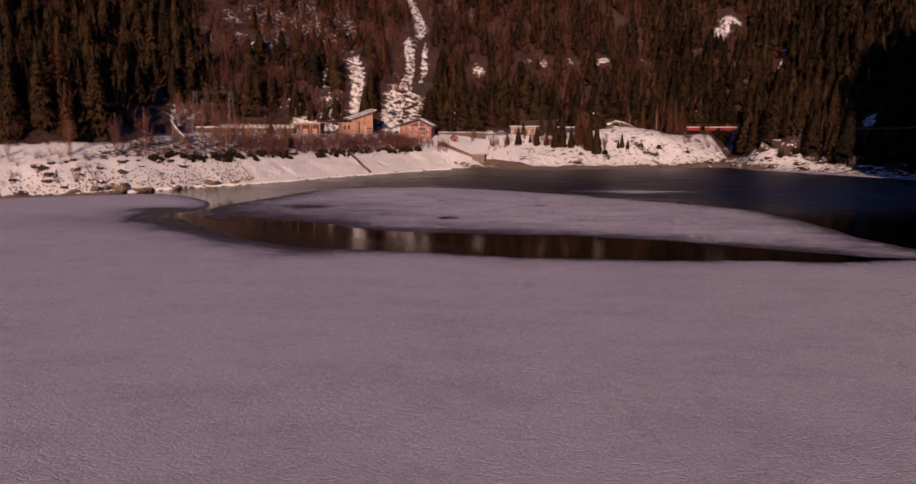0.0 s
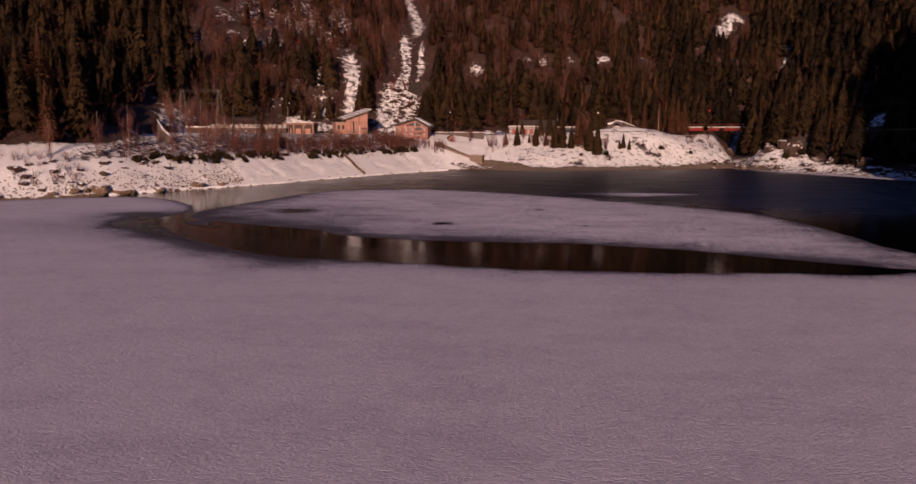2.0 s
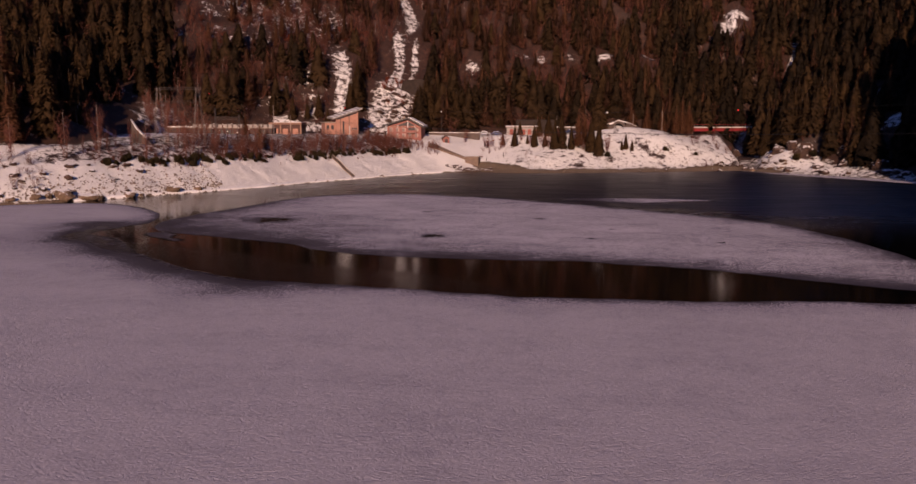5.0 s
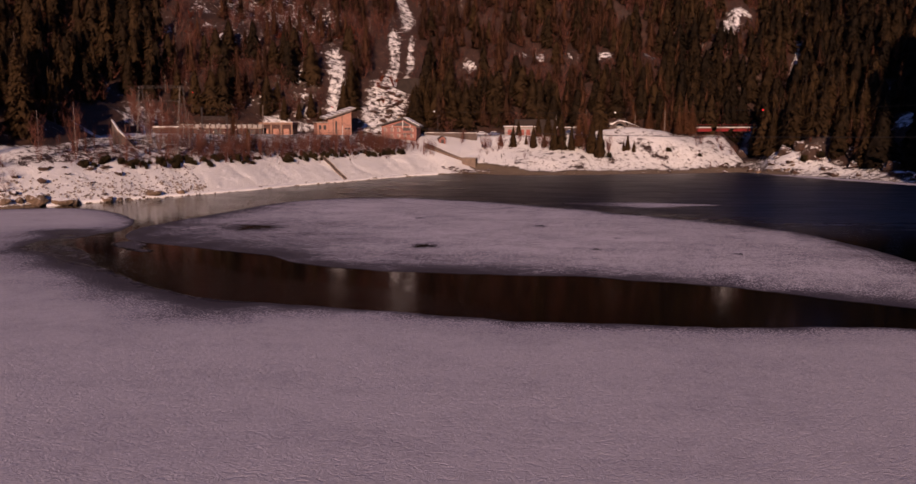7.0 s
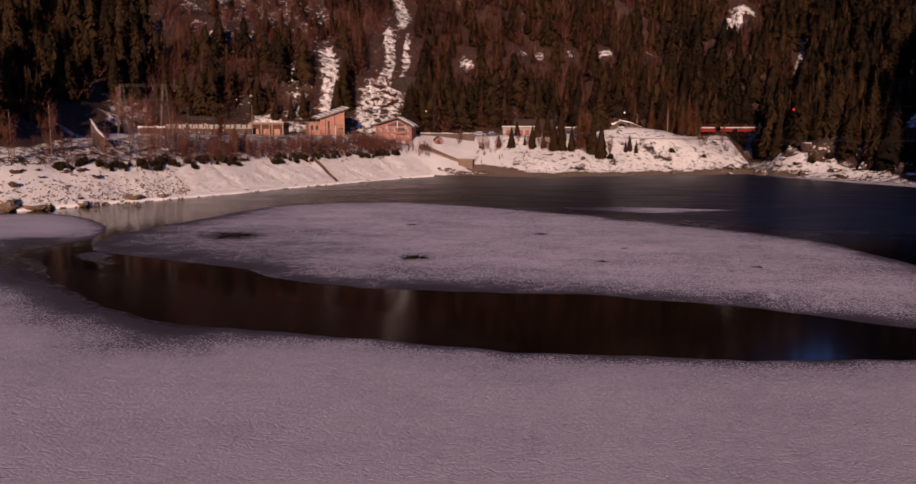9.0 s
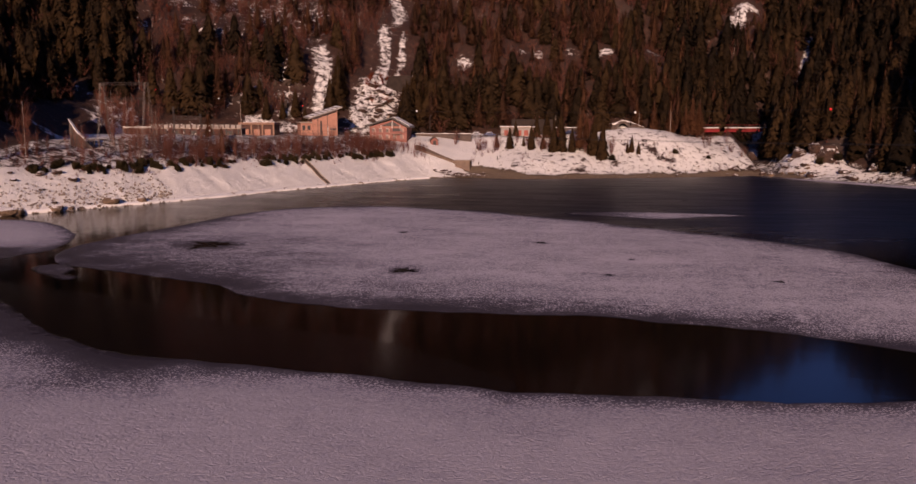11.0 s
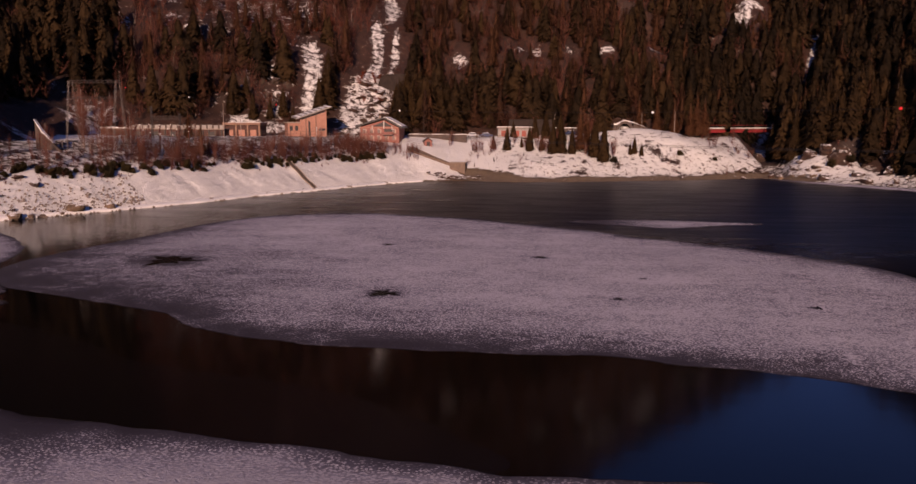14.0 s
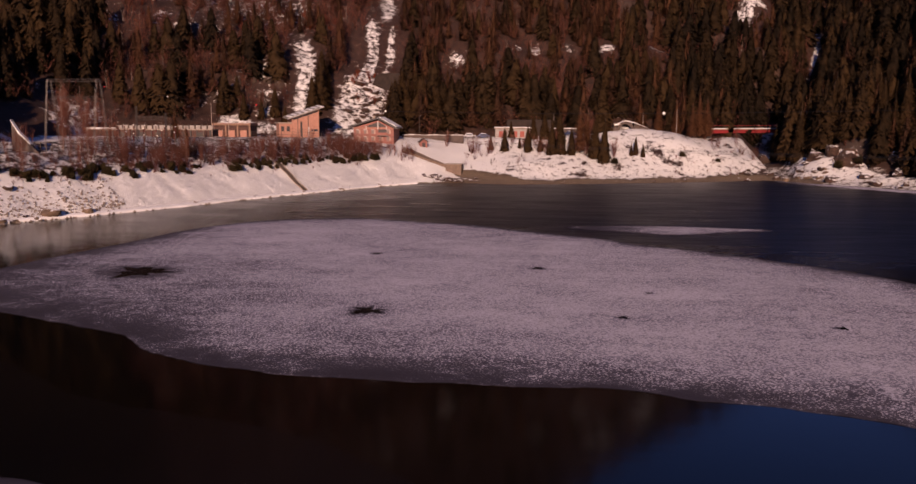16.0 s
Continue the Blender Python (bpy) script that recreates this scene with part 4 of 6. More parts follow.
# the long switchgear wall with its pale parapet panels
lz = 11.9
house = thing("switchgear_building", -98, 285, lz, 0, "long low dark switchgear building with a parapet of pale panels", "building")
solid("wall", (-18, 17.4, 0, 4.5, -1.0, 2.3), BROWN_WALL, house)
solid("roof_slab", (-18.2, 17.6, -0.25, 4.7, 2.3, 2.55), CONCRETE, house)
solid("snow_cover", (-18.0, -9.2, -0.2, 4.6, 2.554, 2.9), SNOW_MAT, house, "thin snow cover", bevel=0.1)
bm = box(bmesh.new(), -0.62, 0.62, -0.06, 0.06, 0, 1.0, 0.02)
panel = part("panel", bm, PANEL, house, "pale parapet panel")
panel.location = (-8.3, -0.1, 2.56)
for k in range(1, 16):
    p = panel.copy()
    scene.collection.objects.link(p)
    p.location = (-8.3 + k * 1.68, -0.1 + 0.05 * math.sin(k * 1.3), 2.56 + 0.06 * math.sin(k * 2.1))
for k in range(17):
    solid("parapet_post", (-9.24 + k * 1.68, -9.04 + k * 1.68, -0.12, 0.05, 2.552, 3.9), DARK_CONCRETE, house, bevel=0.0)
for k in range(20):
    solid("bay_post", (-17.6 + k * 1.8, -17.2 + k * 1.8, -0.22, 0.0, -0.6, 2.3), DARK if k % 3 else DARK_CONCRETE, house, bevel=0.0)
for k in range(5):
    solid("gate", (-8.6 + k * 5.4, -6.9 + k * 5.4, -0.06, 0.0, -0.6, 1.7), DARK, house, "dark doorway", bevel=0.0)


def fence(name, points, tall, gap, label, mat=CONCRETE):
    """Posts and two rails along a line on the ground."""
    x0, y0 = points[0]
    z0 = height_at(x0, y0)
    t = thing(name, x0, y0, z0, 0, label, "fence")
    run = []
    for (ax, ay), (bx, by) in zip(points, points[1:]):
        n = max(1, int(math.hypot(bx - ax, by - ay) / gap))
        run += [(ax + (bx - ax) * k / n, ay + (by - ay) * k / n) for k in range(n)]
    run.append(points[-1])
    at = [Vector((x - x0, y - y0, height_at(x, y) - z0)) for x, y in run]
    for p in at:
        part("post", box(bmesh.new(), p.x - 0.07, p.x + 0.07, p.y - 0.07, p.y + 0.07, p.z - 0.4, p.z + tall, 0.015), mat, t)
    for h in (tall * 0.5, tall * 0.93):
        bm = bmesh.new()
        for a, b in zip(at, at[1:]):
            rod(bm, a + Vector((0, 0, h)), b + Vector((0, 0, h)), 0.045, sides=4)
        part("rail", bm, mat, t)
    return t


fence("yard_fence", [(-94, 224), (-84, 232), (-76, 245), (-72, 256)], 1.8, 1.0, "weathered concrete post fence in front of the switchyard", DARK_CONCRETE)
fence("bank_fence", [(-72, 262), (-64, 284), (-52, 296), (-46, 301)], 1.3, 2.6, "low wooden fence along the bank top beside bushes", BARK)

# ---- annex with three orange doors ----
az = 11.5
annex = thing("annex_building", -80.5, 300, az, 0, "flat-roofed concrete annex with orange doors", "building")
solid("wall", (-5.4, 5.4, 0.25, 6.5, -0.8, 3.9), BROWN_WALL, annex)
solid("roof_slab", (-5.7, 5.7, -0.5, 6.8, 3.9, 4.6), WARM_CONCRETE, annex, bevel=0.06)
solid("snow_cover", (-5.0, 5.0, 2.2, 6.2, 4.604, 4.7), SNOW_MAT, annex, "thin snow cover")
for k in range(4):
    solid("pillar", (-5.5 + k * 3.5, -5.0 + k * 3.5, -0.1, 0.25, -0.8, 3.9), WARM_CONCRETE, annex)
for k in range(3):
    d = solid("door", (-4.6 + k * 3.5, -2.7 + k * 3.5, 0.15, 0.25, -0.2, 2.5), ORANGE, annex, "orange boarded door")
    solid("handle", (-4.5 + k * 3.5, -4.4 + k * 3.5, 0.09, 0.15, 1.0, 1.2), STEEL, d, bevel=0.0)

# ---- shed with the slanting roof ----
hz = 12.6
shed = thing("power_house", -63, 305, hz, 22, "orange-brown hall with a slanting grey snow-dusted roof", "building")


def prism(name, outline_xz, y0, y1, mat, parent, label="", lift=0.0):
    bm = bmesh.new()
    front = [bm.verts.new((x, y0, z)) for x, z in outline_xz]
    back = [bm.verts.new((x, y1, z + lift)) for x, z in outline_xz]
    n = len(front)
    bm.faces.new(front)
    bm.faces.new(back[::-1])
    for i in range(n):
        bm.faces.new((front[i], back[i], back[(i + 1) % n], front[(i + 1) % n]))
    bmesh.ops.recalc_face_normals(bm, faces=bm.faces)
    return part(name, bm, mat, parent, label)


prism("wall", [(-1.2, -1.2), (6.7, -1.2), (6.7, 7.5), (-1.2, 4.85)], 0, 11, ORANGE, shed)
prism("roof_slab", [(-2.4, 4.55), (8.2, 8.15), (8.1, 8.5), (-2.5, 4.9)], -0.9, 12, PANEL, shed, lift=0.5)
for k in range(7):
    x = -2.2 + k * 1.5
    prism("snow_strip", [(x + 0.1, 5.02 + k * 0.51), (x + 1.2, 5.39 + k * 0.51), (x + 1.2, 5.47 + k * 0.51), (x + 0.1, 5.10 + k * 0.51)], -0.4 + 0.3 * (k % 3), 11.6, SNOW_MAT, shed, "strip of lying snow", lift=0.48)
    prism("roof_seam", [(x, 4.98 + k * 0.51), (x + 0.09, 5.01 + k * 0.51), (x + 0.09, 5.22 + k * 0.51), (x, 5.19 + k * 0.51)], -0.7, 11.9, ROOFING, shed, lift=0.5)
for k in range(6):
    x = -1.1 + k * 1.5
    solid("pilaster", (x, x + 0.2, -0.12, 0.0, -1.0, 4.6 + (x + 1.2) * 0.33), DARK_CONCRETE if k in (1, 3) else ORANGE, shed, bevel=0.02)
prism("clerestory", [(-0.9, 4.35), (6.4, 6.80), (6.4, 7.2), (-0.9, 4.75)], -0.05, 0.0, DARK, shed, "dark clerestory strip under the roof")
wz = solid("window", (4.4, 6.2, -0.06, 0.0, 1.2, 1.8), GLASS, shed, "long low dark window")
solid("frame", (4.3, 6.3, -0.10, -0.062, 1.08, 1.2), CONCRETE, wz, bevel=0.0)
solid("gate", (1.2, 1.8, -0.08, 0.0, -0.4, 4.0), DARK, shed, "tall dark gate")
solid("white_post", (3.5, 3.75, -0.2, -0.05, -0.8, 2.4), WHITE, shed, "white down pipe", bevel=0.02)
solid("side_wing", (-4.8, -1.22, 0.5, 9, -1.2, 3.4), ORANGE, shed)
solid("wing_roof", (-5.2, -1.22, 0.1, 9.4, 3.4, 3.75), CONCRETE, shed)
for k in range(2):
    solid("wing_window", (-4.3 + k * 1.6, -3.4 + k * 1.6, 0.42, 0.5, 1.2, 2.6), DARK, shed, bevel=0.0)
fence("hall_fence", [(-74.5, 299), (-69, 300), (-60, 300.5), (-49, 301)], 1.7, 2.4, "dark steel fence beside the hall", DARK_CONCRETE)

# ---- gabled house ----
uz = 11.4
hut = thing("gabled_house", -40.7, 308, uz, 0, "red-brown two-storey house with a low snowy gable roof", "house")
prism("wall", [(-6.9, -1.5), (6.9, -1.5), (6.9, 3.3), (1.6, 5.6), (-6.9, 3.7)], 0, 12, RUST_RED, hut)
for name, xz in (("roof_slope", [(-8.2, 3.6), (1.6, 6.2), (1.6, 6.5), (-8.3, 3.9)]), ("roof_slope", [(1.62, 6.2), (8.0, 3.2), (8.1, 3.5), (1.62, 6.5)])):
    prism(name, xz, -1.2, 12.8, ROOFING, hut)
prism("snow_cover", [(-7.9, 4.03), (1.6, 6.53), (1.6, 6.66), (-7.9, 4.15)], 1.2, 12.6, SNOW_MAT, hut, "thin snow cover")
prism("snow_cover", [(1.64, 6.52), (7.6, 3.75), (7.6, 3.88), (1.64, 6.66)], 1.2, 12.6, SNOW_MAT, hut, "thin snow cover")
for xz in ([(-8.4, 3.45), (1.6, 6.05), (1.6, 6.54), (-8.5, 3.94)], [(1.62, 6.05), (8.1, 3.05), (8.2, 3.54), (1.62, 6.54)]):
    prism("fascia", xz, -1.32, -1.205, DARK, hut, "dark barge board")
prism("gable_glazing", [(-2.9, 3.7), (4.6, 3.7), (1.6, 5.2)], -0.05, 0.0, DARK, hut, "dark glazed gable")
for sx, r in ((1.5, 0.16), (-2.6, 0.12), (4.4, 0.12)):
    solid("gable_post", (sx - r, sx + r, -0.25, -0.05, 3.0, 5.4 if sx == 1.5 else 4.0), WHITE, hut, bevel=0.01)
solid("tie_beam", (-6.9, 6.9, -0.18, -0.051, 3.25, 3.5), ORANGE, hut, bevel=0.02)
for row, zz in enumerate((-0.3, 1.7)):
    for k in range(5):
        if row == 1 and k in (3,):
            continue
        w = solid("window", (-6.0 + k * 2.6, -5.1 + k * 2.6, -0.05, 0.0, zz, zz + 1.15), PANE, hut, bevel=0.0)
        solid("window_frame", (-6.12 + k * 2.6, -4.98 + k * 2.6, -0.09, -0.052, zz + 1.15, zz + 1.27), WHITE, w, bevel=0.0)
        solid("shutter", (-5.06 + k * 2.6, -4.6 + k * 2.6, -0.08, 0.0, zz, zz + 1.15), SHUTTER, w, bevel=0.0)
balcony = solid("balcony", (1.2, 5.0, -1.2, 0.0, 1.15, 1.3), CONCRETE, hut)
solid("parapet", (1.2, 5.0, -1.26, -1.16, 1.302, 2.1), RUST_RED, balcony, "red-brown balcony parapet")
solid("doorway", (1.6, 4.6, -0.03, -0.002, 1.302, 3.0), DARK, balcony, "dark balcony recess", bevel=0.0)
hut.scale = (0.86, 1.0, 1.0)
solid("chimney", (-1.2, -0.5, 5, 5.7, 5.0, 7.0), CONCRETE, hut)

# ---- road with its rail ----
fence("guard_rail", [(-33, 322), (-20, 323), (-8, 326), (-3, 329)], 1.0, 2.0, "snow-capped dark guard rail beside the road", DARK_CONCRETE)
rail_wall = thing("road_wall", -34, 321, 11.5, 3, "low dark concrete road wall with snow on top", "wall")
solid("wall", (0, 19, 0, 0.5, -1.5, 1.1), DARK_CONCRETE, rail_wall)
bm = bmesh.new()
for k in range(10):
    box(bm, k * 1.9, k * 1.9 + 1.9, -0.1, 0.7, 1.104, 1.24 + 0.06 * math.sin(k * 1.7), 0.06)
part("snow_cap", bm, SNOW_MAT, rail_wall, "lumpy snow cap")


def pole(name, x, y, tall, label, mat=STEEL, lamp=False, r=0.09):
    z = height_at(x, y)
    t = thing(name, x, y, z, 0, label, "lamp" if lamp else "pole")
    part("shaft", rod(bmesh.new(), (0, 0, -0.4), (0, 0, tall), r, r * 0.6), mat, t)
    if lamp:
        part("arm", rod(bmesh.new(), (0, 0, tall - 0.1), (0.5, -0.9, tall + 0.15), 0.05), mat, t)
        part("lamp_head", box(bmesh.new(), 0.35, 0.68, -1.5, -0.85, tall + 0.08, tall + 0.22, 0.04), mat, t)
    else:
        part("cap", rod(bmesh.new(), (0, 0, tall), (0, 0, tall + 0.12), r * 0.9, r * 0.5), mat, t)
    return t


pole("street_lamp", -29.7, 330, 6.5, "grey street lamp beside the snowy road", lamp=True)
pole("wooden_pole", 13.6, 345, 7.0, "pale wooden line pole behind the garages", PALE_BARK)
pole("wooden_pole", 42.5, 342, 6.0, "pale wooden line pole on the knoll", PALE_BARK)
pole("wooden_pole", 53.0, 340, 7.5, "pale wooden line pole near the bridge", PALE_BARK)
pole("red_pole", 58.0, 342, 5.5, "red and grey marker pole on the knoll", RED, r=0.08)
pole("red_mast", 117.5, 408, 8, "thin red mast in the wooded gorge", RED, r=0.10)
pole("wooden_pole", -68, 262, 8, "pale wooden pole among bank bushes", PALE_BARK)
pole("wooden_pole", -77, 275, 9, "pale wooden pole beside the annex", PALE_BARK)

# ---- garages ----
kz = 11.9
garage = thing("garage_row", 1, 332, kz, 3, "low white garage row with red doors and snowy roof", "garage")
solid("wall", (-6.5, 5.4, 0, 6, -1.2, 2.7), PANEL, garage)
solid("roof_slab", (-6.9, 5.8, -0.6, 6.4, 2.7, 3.0), CONCRETE, garage)
solid("snow_cover", (-6.8, 5.7, -0.5, 6.3, 3.004, 3.22), SNOW_MAT, garage, "snow cover", bevel=0.1)
for k in (0, 2, 3, 4):
    d = solid("door", (-5.4 + k * 2.25, -4.0 + k * 2.25, -0.06, 0.0, 0.0, 1.9), DOOR_RED, garage, "red garage door")
    solid("handle", (-4.8 + k * 2.25, -4.6 + k * 2.25, -0.12, -0.06, 0.9, 1.0), STEEL, d, bevel=0.0)
wall2 = thing("retaining_wall", 4, 340, 13.4, 3, "stained brown retaining wall under a snowy slope", "wall")
solid("face", (-6, 8.5, 0, 0.8, -1.5, 4.1), ROUGH_STONE, wall2)
solid("low_wing", (8.55, 17, 0.2, 0.9, -2.5, 1.2), DARK_CONCRETE, wall2)
solid("snow_cap", (8.5, 17.1, 0.1, 1.1, 1.204, 1.45), SNOW_MAT, wall2, bevel=0.08)
wall3 = thing("avalanche_wall", -43.2, 353, 27.0, 4, "dark stone avalanche wall on the snowy slope", "wall")
prism("face", [(-5.6, -2), (5.4, -2), (5.4, 5.9), (3.0, 6.3), (-2.4, 6.2), (-4.4, 4.9), (-5.4, 2.4)], 0, 1.4, ROUGH_STONE, wall3)
for k, (x0, x1) in enumerate(((-2.2, -0.6), (0.3, 2.6), (3.4, 4.6))):
    solid("snow_cap", (x0, x1, 0.1, 1.5, 6.2 - 0.1 * k, 6.33 - 0.1 * k), SNOW_MAT, wall3, "patch of lying snow", bevel=0.05)
solid("low_wing", (5.45, 13.5, 0.4, 1.4, -2, 4.0), ROUGH_STONE, wall3, bevel=0.15)
slide = thing("wing_wall", -97.2, 222, height_at(-96, 222), 0, "sloping concrete wing wall edged with snow", "wall")
top_z = 16.7 - height_at(-96, 222)
prism("face", [(0, -0.6), (5.2, -0.6), (3.6, 1.2), (1.4, 3.3), (0, top_z)], 0, 0.6, DARK_CONCRETE, slide)
prism("snow_edge", [(-0.1, top_z + 0.02), (1.3, 3.38), (3.55, 1.22), (3.75, 1.26), (1.5, 3.58), (-0.1, top_z + 0.12)], -0.15, 0.7, SNOW_MAT, slide)


def car(x, y, turn, paint, label):
    t = thing("car", x, y, height_at(x, y) + 0.02, turn, label, "car", "cars beside the road")
    bm = bmesh.new()
    for x0, x1, z0, z1, inset in ((-2.1, 2.1, 0.28, 0.85, 0.0), (-1.5, 1.15, 0.85, 1.42, 0.16)):
        made = bmesh.ops.create_cube(bm, size=1, matrix=Matrix.LocRotScale(((x0 + x1) / 2, 0, (z0 + z1) / 2), None, (x1 - x0, 1.72 - inset, z1 - z0)))
        if inset:
            for v in made["verts"]:
                if v.co.z > 1.2:
                    v.co.x *= 0.7
                    v.co.y *= 0.88
    bmesh.ops.bevel(bm, geom=bm.edges[:], offset=0.09, segments=2, affect="EDGES")
    part("body", bm, paint, t)
    for s in (-1, 1):
        part("side_window", box(bmesh.new(), -1.1, 0.75, s * 0.74 - 0.03, s * 0.74 + 0.03, 0.93, 1.28, 0.02), GLASS, t)
    for wx in (-1.3, 1.3):
        for wy in (-0.78, 0.78):
            w = part("wheel", rod(bmesh.new(), (wx, wy - 0.1, 0.31), (wx, wy + 0.1, 0.31), 0.31, sides=14), TYRE, t)
            part("rim", rod(bmesh.new(), (wx, wy - 0.11, 0.31), (wx, wy + 0.11, 0.31), 0.17, sides=10), STEEL, w)
    part("snow_cover", box(bmesh.new(), -0.95, 0.75, -0.6, 0.6, 1.425, 1.5, 0.03), SNOW_MAT, t)


car(-13.6, 327.5, 8, GREY_PAINT, "silver-grey parked car with snow on its roof")
car(-9.2, 328.2, 6, BLUE_PAINT, "dark blue parked car with snow on its roof")
car(18.5, 333, 20, BLUE_PAINT, "dark blue car parked behind the spruces")

# ---- tunnel portal ----
tz = 13.6
portal = thing("tunnel_portal", 38, 350, tz, 0, "snow-capped concrete tunnel portal with a dark arch", "tunnel")
bm = bmesh.new()
arch = [(math.cos(a) * 1.9, 0.4 + math.sin(a) * 2.2) for a in [math.pi * k / 12 for k in range(13)]]
ring_in = [(1.9, -1.0)] + arch + [(-1.9, -1.0)]
ring_out = [(2.9, -1.0)] + [(math.cos(math.pi * k / 12) * 2.9, 0.4 + math.sin(math.pi * k / 12) * 3.1) for k in range(13)] + [(-2.9, -1.0)]
fi, fo = [bm.verts.new((x, 0, z)) for x, z in ring_in], [bm.verts.new((x, 0, z)) for x, z in ring_out]
bi, bo = [bm.verts.new((x, 4, z)) for x, z in ring_in], [bm.verts.new((x, 4, z)) for x, z in ring_out]
for k in range(len(fi) - 1):
    bm.faces.new((fi[k], fi[k + 1], fo[k + 1], fo[k]))
    bm.faces.new((fi[k], bi[k], bi[k + 1], fi[k + 1]))
    bm.faces.new((fo[k], fo[k + 1], bo[k + 1], bo[k]))
bmesh.ops.recalc_face_normals(bm, faces=bm.faces)
part("arch", bm, DARK_CONCRETE, portal)
solid("bore", (-1.95, 1.95, 3.6, 4.0, -1.0, 2.7), DARK, portal, "dark bore")
prism("wing", [(2.95, -1), (8.6, -1), (8.0, 1.0), (2.95, 2.9)], 0.2, 0.8, DARK_CONCRETE, portal)
prism("wing", [(-7.0, -1), (-2.95, -1), (-2.95, 2.0), (-6.5, 2.4)], 0.2, 0.8, DARK_CONCRETE, portal)
prism("snow_cap", [(-6.6, 2.45), (-2.9, 2.1), (0, 3.55), (3.0, 2.95), (8.0, 1.1), (3.0, 3.15), (0, 3.8), (-3.0, 2.5), (-6.6, 2.7)], 0.15, 3.5, SNOW_MAT, portal)

# ---- bridge ----
bridge = thing("road_bridge", 66, 352, 12.6, 41, "red steel girder bridge with a snowy deck over the gorge", "bridge")
span = math.hypot(102 - 66, 386 - 352)
solid("girder", (0, span, 0, 0.35, 0.55, 1.75), RED, bridge, "red steel plate girder")
solid("girder", (0, span, 4.4, 4.75, 0.55, 1.75), RED, bridge, "red steel plate girder")
solid("deck", (0, span, -0.3, 5.05, 1.754, 2.0), CONCRETE, bridge)
solid("snow_cover", (0, span, -0.25, 5.0, 2.004, 2.3), SNOW_MAT, bridge, "thick snow cover", bevel=0.1)
for k in range(20):
    x = 0.4 + k * (span - 0.8) / 19
    solid("stiffener", (x, x + 0.12, -0.08, -0.002, 0.58, 1.7), RED, bridge, bevel=0.0)
    solid("rail_post", (x, x + 0.1, -0.24, -0.14, 2.302, 3.1), STEEL, bridge, bevel=0.0)
solid("hand_rail", (0, span, -0.26, -0.12, 3.102, 3.22), RED, bridge, "thin red hand rail", bevel=0.02)
solid("abutment", (-3.0, 1.2, -0.5, 5.3, -6, 0.546), CONCRETE, bridge)
solid("abutment", (span - 1.2, span + 4, -0.5, 5.3, -9, 0.546), CONCRETE, bridge)

# ---- bank stairs, jetty and ramp ----
foot_s, top_s = Vector((-47.5, 254.8)), Vector((-56.6, 262.2))
stairs = thing("bank_stairs", foot_s.x, foot_s.y, 0.0, 0, "long narrow concrete stairs down the snowy bank", "stairs")
run = top_s - foot_s
across = Vector((-run.y, run.x)).normalized() * 0.55
for k in range(36):
    c, dd = foot_s + run * (k / 36), run / 36
    z = height_at(c.x + dd.x / 2, c.y + dd.y / 2)
    bm = bmesh.new()
    quad = [c - across, c + across, c + across + dd, c - across + dd]
    low = [bm.verts.new((q.x - foot_s.x, q.y - foot_s.y, z - 0.4)) for q in quad]
    high = [bm.verts.new((q.x - foot_s.x, q.y - foot_s.y, z + 0.22)) for q in quad]
    bm.faces.new(high)
    for i in range(4):
        bm.faces.new((low[i], low[(i + 1) % 4], high[(i + 1) % 4], high[i]))
    bmesh.ops.recalc_face_normals(bm, faces=bm.faces)
    part("step", bm, DARK_CONCRETE, stairs)
for s in (-1, 1):
    bm = bmesh.new()
    last = None
    for k in range(13):
        c = foot_s + run * (k / 12) + across * 1.25 * s
        p = Vector((c.x - foot_s.x, c.y - foot_s.y, height_at(c.x, c.y) + 0.28))
        if last:
            rod(bm, last, p, 0.13, sides=4)
        last = p
    part("kerb", bm, CONCRETE, stairs)
landing = thing("landing_block", -16.6, 299.6, 2.2, -8, "stained brown concrete landing block at the water", "jetty")
solid("block", (-2.3, 2.3, 0, 3.2, -1.5, 2.5), RAMP_STONE, landing, bevel=0.12)
solid("coping", (-2.5, 2.5, -0.15, 3.3, 2.504, 2.7), CONCRETE, landing, bevel=0.05)
ramp_ob = thing("boat_ramp", -30.4, 302.5, 0, 0, "sloping concrete ramp with a pale kerb down to the water", "ramp")
RAMP = [(-31.5, 305.5, 2.6), (-28.8, 304.5, 2.4), (-26.2, 303.4, 2.0), (-23.5, 302.6, 1.3), (-21.0, 302.4, 0.9), (-18.8, 302.4, 0.7)]
